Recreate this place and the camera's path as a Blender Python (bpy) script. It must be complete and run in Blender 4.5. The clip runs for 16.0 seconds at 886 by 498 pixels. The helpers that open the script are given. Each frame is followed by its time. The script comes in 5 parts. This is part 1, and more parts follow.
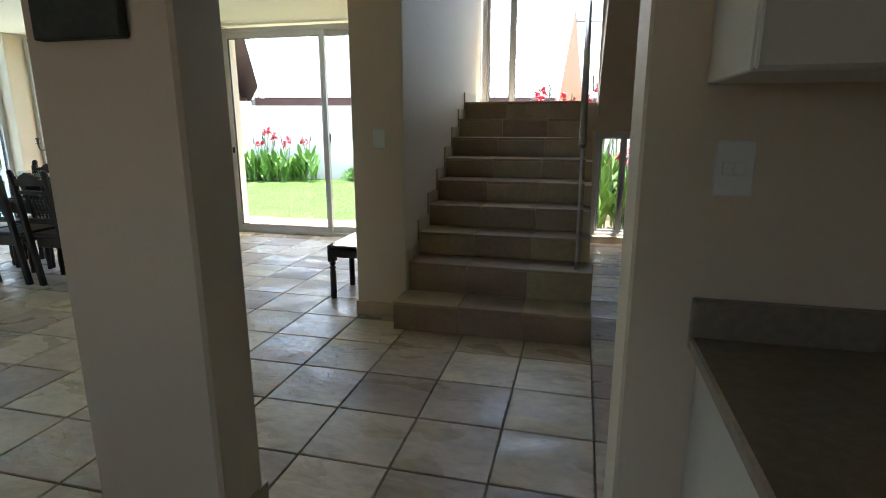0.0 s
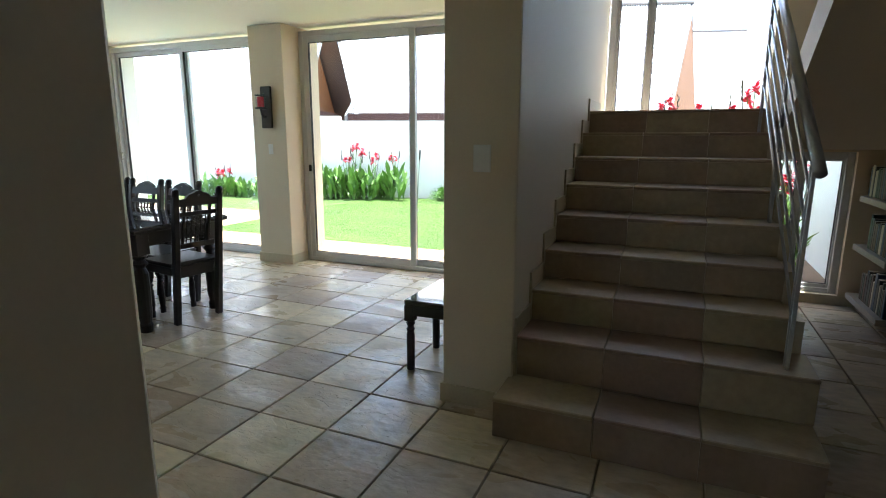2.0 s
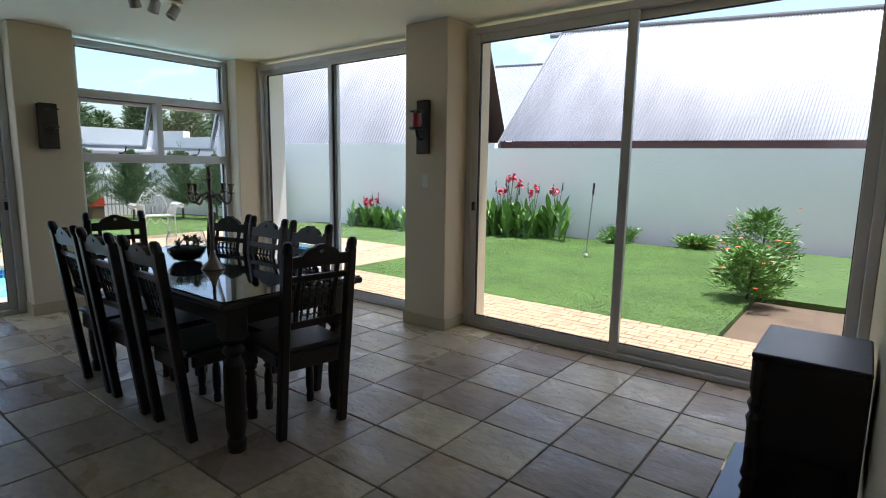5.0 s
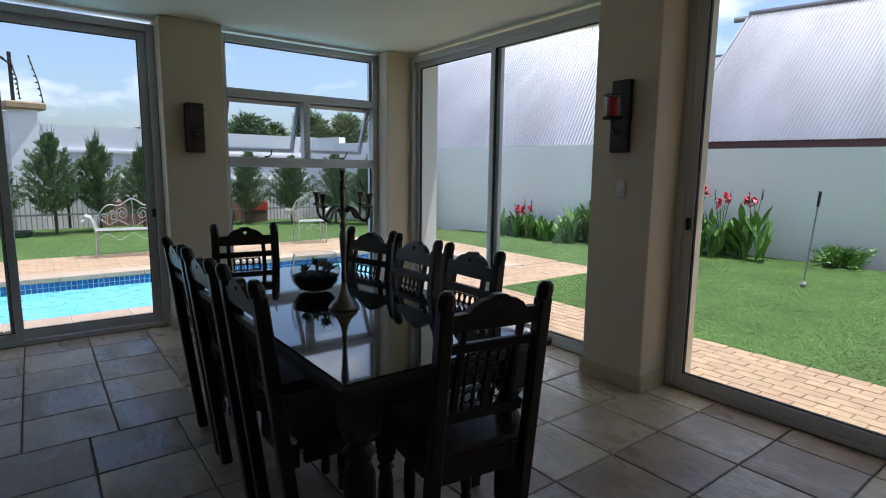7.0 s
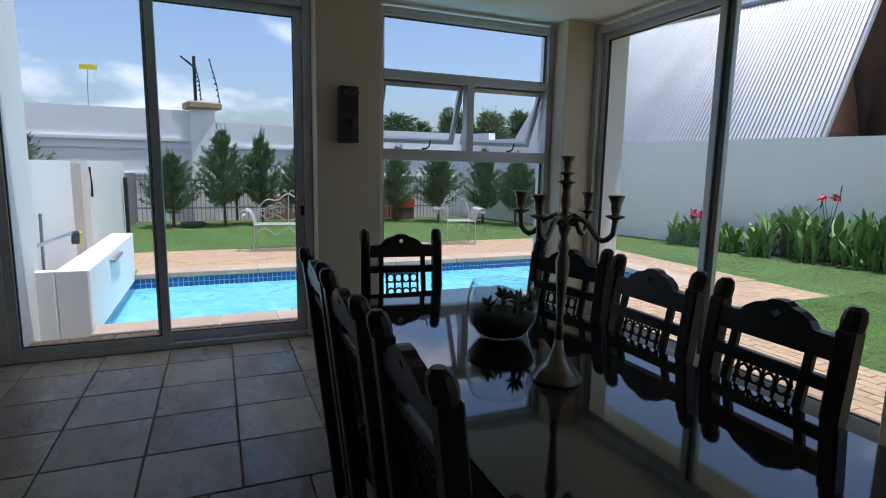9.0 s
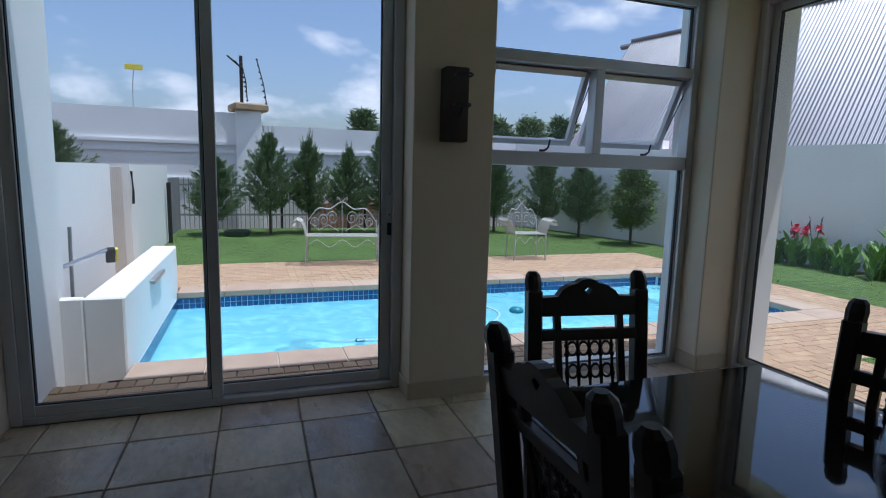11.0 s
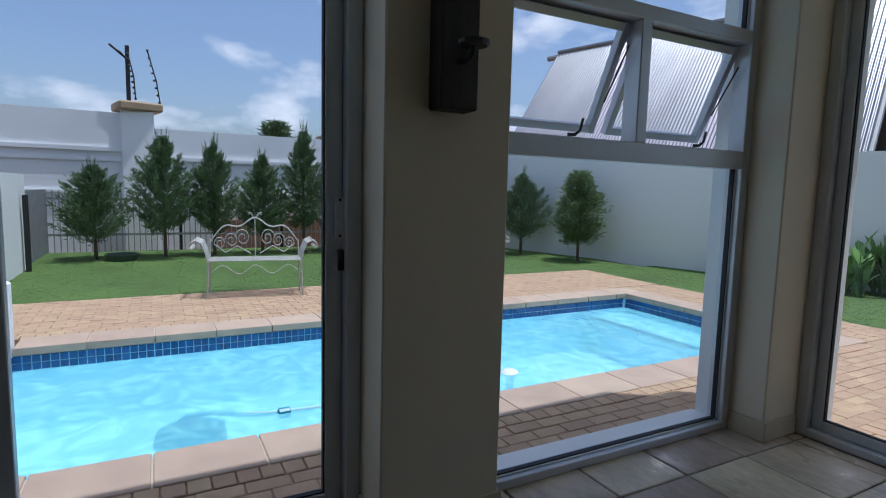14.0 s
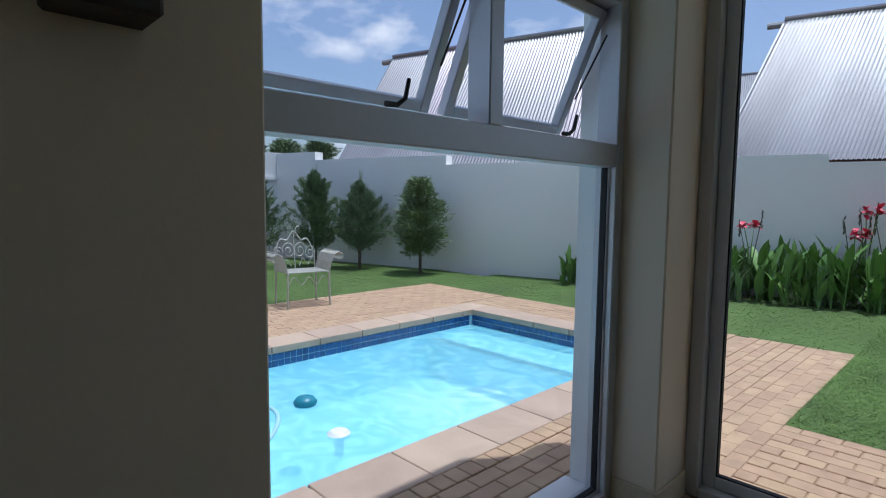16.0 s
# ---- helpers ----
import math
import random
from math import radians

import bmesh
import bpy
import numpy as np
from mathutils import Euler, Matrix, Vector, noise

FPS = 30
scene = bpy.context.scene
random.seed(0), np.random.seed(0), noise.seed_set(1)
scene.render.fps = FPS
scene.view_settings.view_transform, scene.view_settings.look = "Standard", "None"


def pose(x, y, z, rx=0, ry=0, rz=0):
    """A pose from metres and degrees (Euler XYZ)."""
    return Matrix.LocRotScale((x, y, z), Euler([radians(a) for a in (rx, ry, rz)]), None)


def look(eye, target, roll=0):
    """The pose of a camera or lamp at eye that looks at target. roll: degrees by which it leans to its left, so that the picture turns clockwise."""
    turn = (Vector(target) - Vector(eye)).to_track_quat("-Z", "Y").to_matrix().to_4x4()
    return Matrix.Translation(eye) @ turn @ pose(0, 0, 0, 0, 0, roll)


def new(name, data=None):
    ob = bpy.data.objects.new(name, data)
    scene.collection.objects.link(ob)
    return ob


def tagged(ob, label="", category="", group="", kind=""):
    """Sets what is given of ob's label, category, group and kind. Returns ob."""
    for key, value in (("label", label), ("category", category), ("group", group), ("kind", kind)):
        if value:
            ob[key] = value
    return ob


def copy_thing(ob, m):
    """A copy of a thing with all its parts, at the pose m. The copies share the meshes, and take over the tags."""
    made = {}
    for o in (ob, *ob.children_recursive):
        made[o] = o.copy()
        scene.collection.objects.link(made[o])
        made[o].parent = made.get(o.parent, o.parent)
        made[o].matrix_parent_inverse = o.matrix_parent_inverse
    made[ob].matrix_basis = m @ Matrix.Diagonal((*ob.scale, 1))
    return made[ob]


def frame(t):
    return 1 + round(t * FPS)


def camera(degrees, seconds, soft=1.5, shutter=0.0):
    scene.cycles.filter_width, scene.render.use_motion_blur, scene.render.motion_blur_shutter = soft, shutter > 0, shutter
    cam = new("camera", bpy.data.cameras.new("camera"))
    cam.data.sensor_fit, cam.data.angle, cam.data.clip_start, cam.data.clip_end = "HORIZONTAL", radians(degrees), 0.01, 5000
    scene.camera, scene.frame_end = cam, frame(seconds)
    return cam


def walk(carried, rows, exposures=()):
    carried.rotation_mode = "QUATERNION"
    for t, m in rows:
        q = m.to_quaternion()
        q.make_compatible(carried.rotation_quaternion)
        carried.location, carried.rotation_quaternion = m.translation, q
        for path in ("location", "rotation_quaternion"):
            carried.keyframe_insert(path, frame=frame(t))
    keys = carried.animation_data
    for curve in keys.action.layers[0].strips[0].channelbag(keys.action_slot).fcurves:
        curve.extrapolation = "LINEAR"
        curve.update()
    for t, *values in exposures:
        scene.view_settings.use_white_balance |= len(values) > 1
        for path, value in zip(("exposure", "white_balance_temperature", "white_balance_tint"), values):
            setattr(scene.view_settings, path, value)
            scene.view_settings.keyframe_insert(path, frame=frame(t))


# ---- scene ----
cam = camera(78.5, 16.0, 1.0)
PATH = [
    (0, (0.009, -0.084, 1.347), (-0.463, 1.806, 0.892), -0.1),
    (0.5, (-0.096, 0.2, 1.341), (-0.641, 2.074, 0.903), -0.1),
    (1, (-0.23, 0.466, 1.339), (-0.83, 2.327, 0.915), 0.2),
    (1.5, (-0.319, 0.737, 1.332), (-1.003, 2.571, 0.924), -0.1),
    (2, (-0.455, 0.985, 1.327), (-1.23, 2.785, 0.931), 0.2),
    (2.5, (-0.603, 1.221, 1.334), (-1.453, 2.991, 0.957), 0.4),
    (3, (-0.745, 1.448, 1.372), (-1.651, 3.189, 0.991), 0.3),
    (3.5, (-0.921, 1.642, 1.358), (-1.91, 3.344, 1.004), 0.6),
    (6, (-2.018, 2.516, 1.325), (-3.407, 3.929, 1.049), 0.7),
    (6.5, (-2.23, 2.656, 1.323), (-3.722, 3.959, 1.044), 0.6),
    (7, (-2.436, 2.766, 1.313), (-4.015, 3.959, 1.029), 0.7),
    (7.5, (-2.642, 2.864, 1.292), (-4.292, 3.958, 1.007), 0.8),
    (8, (-2.841, 2.951, 1.279), (-4.557, 3.937, 0.991), 0.8),
    (8.5, (-3.055, 3.0, 1.286), (-4.841, 3.85, 0.988), 0.9),
    (9, (-3.318, 2.977, 1.278), (-5.145, 3.736, 0.982), 1.1),
    (9.5, (-3.56, 2.931, 1.265), (-5.409, 3.636, 0.976), 1.3),
    (10, (-3.838, 2.903, 1.279), (-5.703, 3.563, 0.987), 1.4),
    (12.5, (-5.036, 2.743, 1.224), (-6.905, 3.406, 0.973), 1.7),
    (13, (-5.244, 2.799, 1.203), (-7.089, 3.533, 0.964), 1.5),
    (13.5, (-5.433, 2.903, 1.191), (-7.248, 3.713, 0.964), 1.5),
    (14, (-5.601, 3.004, 1.188), (-7.361, 3.931, 0.975), 1.4),
    (14.5, (-5.765, 3.125, 1.19), (-7.442, 4.197, 0.992), 1.4),
    (15, (-5.927, 3.292, 1.189), (-7.518, 4.491, 1.004), 1.1),
    (15.5, (-6.077, 3.46, 1.187), (-7.59, 4.757, 1.011), 0.9),
    (16, (-6.267, 3.638, 1.192), (-7.7, 5.023, 1.02), 0.6),
]

# ---- light ----
EXPO = [(0.0, 2.9, 6250, 13), (1.5, 2.8, 6250, 13), (2.0, 2.65, 6180, 13), (2.5, 2.38, 6100, 14), (3.5, 1.97, 6130, 15), (4.6, 1.35, 6130, 17), (6.0, 0.84, 5930, 19), (7.0, 0.6, 5880, 19), (8.0, 0.44, 5800, 20), (10.0, 0.22, 5700, 20), (12.0, -0.05, 5500, 20), (16.0, -0.05, 5650, 20)]
walk(cam, [(t, look(eye, target, roll)) for t, eye, target, roll in PATH], EXPO)

SUN_EL, SUN_AZ = radians(78), radians(32)  # azimuth from +y towards +x
world = bpy.data.worlds.new("sky")
scene.world = world
world.use_nodes = True
wn, wl = world.node_tree.nodes, world.node_tree.links
sky = wn.new("ShaderNodeTexSky")
sky.sky_type = "NISHITA"
sky.sun_disc = False
sky.dust_density = 3.0
sky.sun_elevation, sky.sun_rotation = SUN_EL, SUN_AZ
bg = wn["Background"]
bg.inputs["Strength"].default_value = 0.15
# scattered fair-weather clouds
wc, wm, wnz, wr, wx = wn.new("ShaderNodeTexCoord"), wn.new("ShaderNodeMapping"), wn.new("ShaderNodeTexNoise"), wn.new("ShaderNodeMapRange"), wn.new("ShaderNodeMix")
wm.inputs["Scale"].default_value = (1.5, 1.5, 3.2)
wm.inputs["Location"].default_value = (0.35, 0.2, 0.1)
wnz.inputs["Scale"].default_value, wnz.inputs["Detail"].default_value, wnz.inputs["Roughness"].default_value = 2.3, 8, 0.55
wr.inputs["From Min"].default_value, wr.inputs["From Max"].default_value = 0.54, 0.66
wx.data_type = "RGBA"
wx.inputs["B"].default_value = (6.0, 6.0, 6.2, 1)
wl.new(wc.outputs["Generated"], wm.inputs["Vector"])
wl.new(wm.outputs[0], wnz.inputs["Vector"])
wl.new(wnz.outputs["Fac"], wr.inputs["Value"])
wl.new(wr.outputs[0], wx.inputs["Factor"])
wl.new(sky.outputs[0], wx.inputs["A"])
wl.new(wx.outputs["Result"], bg.inputs["Color"])
sun = new("sun", bpy.data.lights.new("sun", "SUN"))
sun.data.energy, sun.data.angle, sun.data.color = 4.0, radians(0.5), (1.0, 0.96, 0.88)
sd = Vector((math.cos(SUN_EL) * math.sin(SUN_AZ), math.cos(SUN_EL) * math.cos(SUN_AZ), math.sin(SUN_EL)))
sun.matrix_world = look(sd * 30, (0, 0, 0))


# ---- materials ----
def material(name, color, rough=0.6, metal=0.0, scale=6.0, vary=0.12, bump=0.1, fine=60.0, rnd=0.0, spec=0.5, stretch=(1, 1, 1), coat=0.0, riven=0.0, hue=0.06):
    """A surface with stains at one scale, grain at another, and a fine relief."""
    m = bpy.data.materials.new(name)
    m.use_nodes = True
    n, l = m.node_tree.nodes, m.node_tree.links
    b = n["Principled BSDF"]
    co = n.new("ShaderNodeTexCoord")
    mp = n.new("ShaderNodeMapping")
    mp.inputs["Scale"].default_value = stretch
    l.new(co.outputs["Object"], mp.inputs["Vector"])
    big, small = n.new("ShaderNodeTexNoise"), n.new("ShaderNodeTexNoise")
    big.inputs["Scale"].default_value, big.inputs["Detail"].default_value = scale, 5
    small.inputs["Scale"].default_value, small.inputs["Detail"].default_value = fine, 4
    l.new(mp.outputs[0], big.inputs["Vector"])
    l.new(mp.outputs[0], small.inputs["Vector"])
    mix = n.new("ShaderNodeMath")
    mix.operation = "MULTIPLY_ADD"
    mix.inputs[1].default_value, mix.inputs[2].default_value = 0.4, 0.0
    l.new(small.outputs["Fac"], mix.inputs[0])
    add = n.new("ShaderNodeMath")
    add.operation = "MULTIPLY_ADD"
    add.inputs[1].default_value = 0.6
    l.new(big.outputs["Fac"], add.inputs[0])
    l.new(mix.outputs[0], add.inputs[2])
    rng = n.new("ShaderNodeMapRange")
    rng.inputs["From Min"].default_value, rng.inputs["From Max"].default_value = 0.3, 0.7
    rng.inputs["To Min"].default_value, rng.inputs["To Max"].default_value = 1 - vary, 1 + vary
    l.new(add.outputs[0], rng.inputs["Value"])
    hsv = n.new("ShaderNodeHueSaturation")
    hsv.inputs["Color"].default_value = (*color, 1)
    if rnd:
        info, geo, plus, frac = n.new("ShaderNodeObjectInfo"), n.new("ShaderNodeNewGeometry"), n.new("ShaderNodeMath"), n.new("ShaderNodeMath")
        plus.operation, frac.operation = "ADD", "FRACT"
        l.new(info.outputs["Random"], plus.inputs[0])
        l.new(geo.outputs["Random Per Island"], plus.inputs[1])
        l.new(plus.outputs[0], frac.inputs[0])
        far = n.new("ShaderNodeMath")
        far.operation = "MULTIPLY"
        far.inputs[1].default_value = 41.0
        l.new(frac.outputs[0], far.inputs[0])
        l.new(far.outputs[0], mp.inputs["Location"])
        r2 = n.new("ShaderNodeMapRange")
        r2.inputs["To Min"].default_value, r2.inputs["To Max"].default_value = 1 - rnd, 1 + rnd
        l.new(frac.outputs[0], r2.inputs["Value"])
        mul = n.new("ShaderNodeMath")
        mul.operation = "MULTIPLY"
        l.new(rng.outputs[0], mul.inputs[0])
        l.new(r2.outputs[0], mul.inputs[1])
        l.new(mul.outputs[0], hsv.inputs["Value"])
        r3 = n.new("ShaderNodeMapRange")
        r3.inputs["To Min"].default_value, r3.inputs["To Max"].default_value = 0.5 - rnd * hue, 0.5 + rnd * hue
        l.new(frac.outputs[0], r3.inputs["Value"])
        l.new(r3.outputs[0], hsv.inputs["Hue"])
    else:
        l.new(rng.outputs[0], hsv.inputs["Value"])
    l.new(hsv.outputs[0], b.inputs["Base Color"])
    b.inputs["Roughness"].default_value, b.inputs["Metallic"].default_value = rough, metal
    b.inputs["Specular IOR Level"].default_value = spec
    b.inputs["Coat Weight"].default_value = coat
    if bump:
        bp = n.new("ShaderNodeBump")
        bp.inputs["Strength"].default_value, bp.inputs["Distance"].default_value = bump, 0.01
        if riven:
            # split-stone steps: terraces of a broad noise
            cl, sc, fl_, sm = n.new("ShaderNodeTexNoise"), n.new("ShaderNodeMath"), n.new("ShaderNodeMath"), n.new("ShaderNodeMath")
            cl.inputs["Scale"].default_value, cl.inputs["Detail"].default_value, cl.inputs["Distortion"].default_value = 2.6, 3, 0.8
            sc.operation, fl_.operation, sm.operation = "MULTIPLY", "FLOOR", "MULTIPLY_ADD"
            sc.inputs[1].default_value, sm.inputs[1].default_value = 9.0, riven
            l.new(mp.outputs[0], cl.inputs["Vector"])
            l.new(cl.outputs["Fac"], sc.inputs[0])
            l.new(sc.outputs[0], fl_.inputs[0])
            l.new(fl_.outputs[0], sm.inputs[0])
            l.new(add.outputs[0], sm.inputs[2])
            l.new(sm.outputs[0], bp.inputs["Height"])
            rr = n.new("ShaderNodeMapRange")
            rr.inputs["From Min"].default_value, rr.inputs["From Max"].default_value = 0.35, 0.65
            rr.inputs["To Min"].default_value, rr.inputs["To Max"].default_value = rough * 0.65, rough * 1.5
            l.new(cl.outputs["Fac"], rr.inputs["Value"])
            l.new(rr.outputs[0], b.inputs["Roughness"])
        else:
            l.new(add.outputs[0], bp.inputs["Height"])
        l.new(bp.outputs[0], b.inputs["Normal"])
    return m


def glass_material(name, color=(1, 1, 1), rough=0.0, edge=0.38, base=0.018, ripple=0.0, milk=None):
    """Thin clear glass or water: see-through, with a gloss that grows at grazing angles."""
    m = bpy.data.materials.new(name)
    m.use_nodes = True
    n, l = m.node_tree.nodes, m.node_tree.links
    out = n["Material Output"]
    n.remove(n["Principled BSDF"])
    tr, gl, mx, lw = n.new("ShaderNodeBsdfTransparent"), n.new("ShaderNodeBsdfGlossy"), n.new("ShaderNodeMixShader"), n.new("ShaderNodeLayerWeight")
    tr.inputs["Color"].default_value = (*color, 1)
    gl.inputs["Roughness"].default_value = rough
    pw, ma = n.new("ShaderNodeMath"), n.new("ShaderNodeMath")
    pw.operation, ma.operation = "POWER", "MULTIPLY_ADD"
    pw.inputs[1].default_value = 4.0
    ma.inputs[1].default_value, ma.inputs[2].default_value = edge, base
    l.new(lw.outputs["Facing"], pw.inputs[0])
    l.new(pw.outputs[0], ma.inputs[0])
    l.new(ma.outputs[0], mx.inputs[0])
    l.new(tr.outputs[0], mx.inputs[1])
    l.new(gl.outputs[0], mx.inputs[2])
    l.new(mx.outputs[0], out.inputs["Surface"])
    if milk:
        # diffuse share for light scattered in the water; paler noise patches paint in caustics
        df, m2, co2, vo, caustics = n.new("ShaderNodeBsdfDiffuse"), n.new("ShaderNodeMixShader"), n.new("ShaderNodeTexCoord"), n.new("ShaderNodeTexNoise"), n.new("ShaderNodeValToRGB")
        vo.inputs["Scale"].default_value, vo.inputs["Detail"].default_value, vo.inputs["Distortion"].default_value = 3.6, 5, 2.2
        caustics.color_ramp.elements[0].position, caustics.color_ramp.elements[1].position = 0.42, 0.68
        caustics.color_ramp.elements[0].color, caustics.color_ramp.elements[1].color = (*milk, 1), (*[min(1.0, c * 1.25 + 0.10) for c in milk], 1)
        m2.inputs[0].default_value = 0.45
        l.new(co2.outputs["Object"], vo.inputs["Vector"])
        l.new(vo.outputs["Fac"], caustics.inputs[0])
        l.new(caustics.outputs[0], df.inputs["Color"])
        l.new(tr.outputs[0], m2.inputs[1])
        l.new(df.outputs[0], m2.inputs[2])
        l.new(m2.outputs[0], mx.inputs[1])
    if ripple:
        co, no, bp = n.new("ShaderNodeTexCoord"), n.new("ShaderNodeTexNoise"), n.new("ShaderNodeBump")
        no.inputs["Scale"].default_value, no.inputs["Detail"].default_value = 8.0, 3
        bp.inputs["Strength"].default_value, bp.inputs["Distance"].default_value = ripple, 0.03
        l.new(co.outputs["Object"], no.inputs["Vector"])
        l.new(no.outputs["Fac"], bp.inputs["Height"])
        l.new(bp.outputs[0], gl.inputs["Normal"])
        l.new(bp.outputs[0], lw.inputs["Normal"])
    return m


PLASTER = material("warm_white_plaster", (0.65, 0.555, 0.415), 0.55, scale=1.2, vary=0.04, bump=0.08, fine=90)
PLASTER_OUT = material("white_outdoor_plaster", (0.80, 0.80, 0.78), 0.8, scale=0.7, vary=0.06, bump=0.35, fine=40)
CEILING = material("white_ceiling_paint", (0.78, 0.78, 0.72), 0.8, scale=1.0, vary=0.03, bump=0.05)
ALU = material("grey_aluminium", (0.55, 0.56, 0.58), 0.38, 0.35, 3, 0.05, 0.03)
GLASS = glass_material("window_glass", (0.93, 0.97, 0.96))
STONE = material("sandstone_tile", (0.44, 0.35, 0.24), 0.34, spec=0.36, scale=3.0, vary=0.3, bump=0.7, fine=16, rnd=0.28, stretch=(1, 1.8, 1), riven=0.5, hue=0.055)
GROUT = material("dark_grout", (0.25, 0.205, 0.15), 0.9, scale=20, vary=0.2)
STEP_TILE = material("brown_step_tile", (0.315, 0.235, 0.15), 0.38, scale=4, vary=0.22, bump=0.35, fine=30, rnd=0.2, hue=0.1)
SKIRT = material("beige_skirting_tile", (0.50, 0.42, 0.28), 0.45, scale=4, vary=0.12, bump=0.2)
DARKWOOD = material("dark_stained_wood", (0.017, 0.011, 0.009), 0.38, scale=5, vary=0.35, bump=0.12, fine=50, stretch=(1, 1, 0.25))
LAWN = material("lawn_soil", (0.062, 0.112, 0.022), 0.9, scale=1.1, vary=0.4, bump=0.35, fine=90)
PAVER = material("clay_paver", (0.41, 0.275, 0.17), 0.8, scale=6, vary=0.25, bump=0.5, fine=70, rnd=0.06, hue=0.1)
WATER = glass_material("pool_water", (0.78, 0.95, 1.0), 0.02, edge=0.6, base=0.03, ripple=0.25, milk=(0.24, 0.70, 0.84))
POOLSHELL = material("pale_blue_pool_plaster", (0.60, 0.84, 0.92), 0.6, scale=1.5, vary=0.08, bump=0.1)
COPING = material("coping_stone", (0.43, 0.315, 0.235), 0.75, scale=5, vary=0.16, bump=0.4, rnd=0.07)

RUBBER = material("black_rubber", (0.015, 0.015, 0.016), 0.7, scale=8, vary=0.2, bump=0)
BLACK = material("black_plastic", (0.012, 0.012, 0.012), 0.45, scale=5, vary=0.1, bump=0)


# ---- building helpers ----
def box(bm, x0, y0, z0, x1, y1, z1, bevel=0.0, m=None):
    r = bmesh.ops.create_cube(bm, size=1.0)
    vs = r["verts"]
    for v in vs:
        v.co = Vector((x0 + (v.co.x + 0.5) * (x1 - x0), y0 + (v.co.y + 0.5) * (y1 - y0), z0 + (v.co.z + 0.5) * (z1 - z0)))
    if bevel:
        es = list({e for v in vs for e in v.link_edges})
        r2 = bmesh.ops.bevel(bm, geom=es, offset=bevel, segments=1, affect="EDGES")
        vs = list({v for f in r2["faces"] for v in f.verts} | {v for v in vs if v.is_valid})
    if m is not None:
        for v in vs:
            v.co = m @ v.co
    return bm


def boxes(*specs, bevel=0.0):
    bm = bmesh.new()
    for s in specs:
        box(bm, *s, bevel=bevel)
    return bm


def mesh_of(name, bm, mat, smooth=False):
    me = bpy.data.meshes.new(name)
    bmesh.ops.recalc_face_normals(bm, faces=bm.faces)
    bm.to_mesh(me)
    bm.free()
    if mat:
        me.materials.append(mat)
    if smooth:
        me.polygons.foreach_set("use_smooth", [True] * len(me.polygons))
    return me


def part(name, bm, mat, parent=None, label="", smooth=False):
    ob = new(name, mesh_of(name, bm, mat, smooth))
    if parent:
        ob.parent = parent
    if label:
        ob["label"] = label
    return ob


def thing(name, label, category, group="", m=None):
    ob = tagged(new(name), label, category, group)
    if m is not None:
        ob.matrix_basis = m
    return ob


def setting(name, bm, mat, label, category="", smooth=False):
    return tagged(part(name, bm, mat, smooth=smooth), label, category or name.split("_")[0], kind="structure")


def lathe(bm, profile, seg=16, m=None, cap=True):
    rings = []
    for r, z in profile:
        ring = [bm.verts.new((r * math.cos(2 * math.pi * i / seg), r * math.sin(2 * math.pi * i / seg), z)) for i in range(seg)]
        rings.append(ring)
    for a, b in zip(rings, rings[1:]):
        for i in range(seg):
            bm.faces.new((a[i], a[(i + 1) % seg], b[(i + 1) % seg], b[i]))
    if cap:
        bm.faces.new(rings[0][::-1])
        bm.faces.new(rings[-1])
    if m is not None:
        for ring in rings:
            for v in ring:
                v.co = m @ v.co
    return bm


def tube(bm, pts, r, seg=6, taper=1.0):
    pts = [Vector(p) for p in pts]
    rings = []
    up = Vector((0, 0, 1))
    for i, p in enumerate(pts):
        d = (pts[min(i + 1, len(pts) - 1)] - pts[max(i - 1, 0)]).normalized()
        a = d.cross(up)
        if a.length < 0.05:
            a = d.cross(Vector((1, 0, 0)))
        a.normalize()
        b = d.cross(a)
        rr = r * (1 + (taper - 1) * i / max(1, len(pts) - 1))
        rings.append([bm.verts.new(p + rr * (a * math.cos(2 * math.pi * k / seg) + b * math.sin(2 * math.pi * k / seg))) for k in range(seg)])
    for a, b in zip(rings, rings[1:]):
        for k in range(seg):
            bm.faces.new((a[k], a[(k + 1) % seg], b[(k + 1) % seg], b[k]))
    bm.faces.new(rings[0][::-1])
    bm.faces.new(rings[-1])
    return bm


def prism(bm, outline, y0, y1, m=None):
    """Extrudes an outline in x and z from y0 to y1."""
    a = [bm.verts.new((x, y0, z)) for x, z in outline]
    b = [bm.verts.new((x, y1, z)) for x, z in outline]
    bm.faces.new(a)
    bm.faces.new(b[::-1])
    n = len(a)
    for i in range(n):
        bm.faces.new((a[i], b[i], b[(i + 1) % n], a[(i + 1) % n]))
    if m is not None:
        for v in a + b:
            v.co = m @ v.co
    return bm


# ---- the house ----
CEIL = 2.46
NG, WG, WW = 5.91, -7.41, -7.345  # planes of the north glass, the pool door and the west window
bed = setting("floor", boxes((-7.5, -3.2, -0.25, 3.4, 6.0, -0.012), (0.1, 6.0, -0.25, 3.4, 6.2, -0.012)), GROUT, "sandstone tiled floor with dark grout joints", "floor")

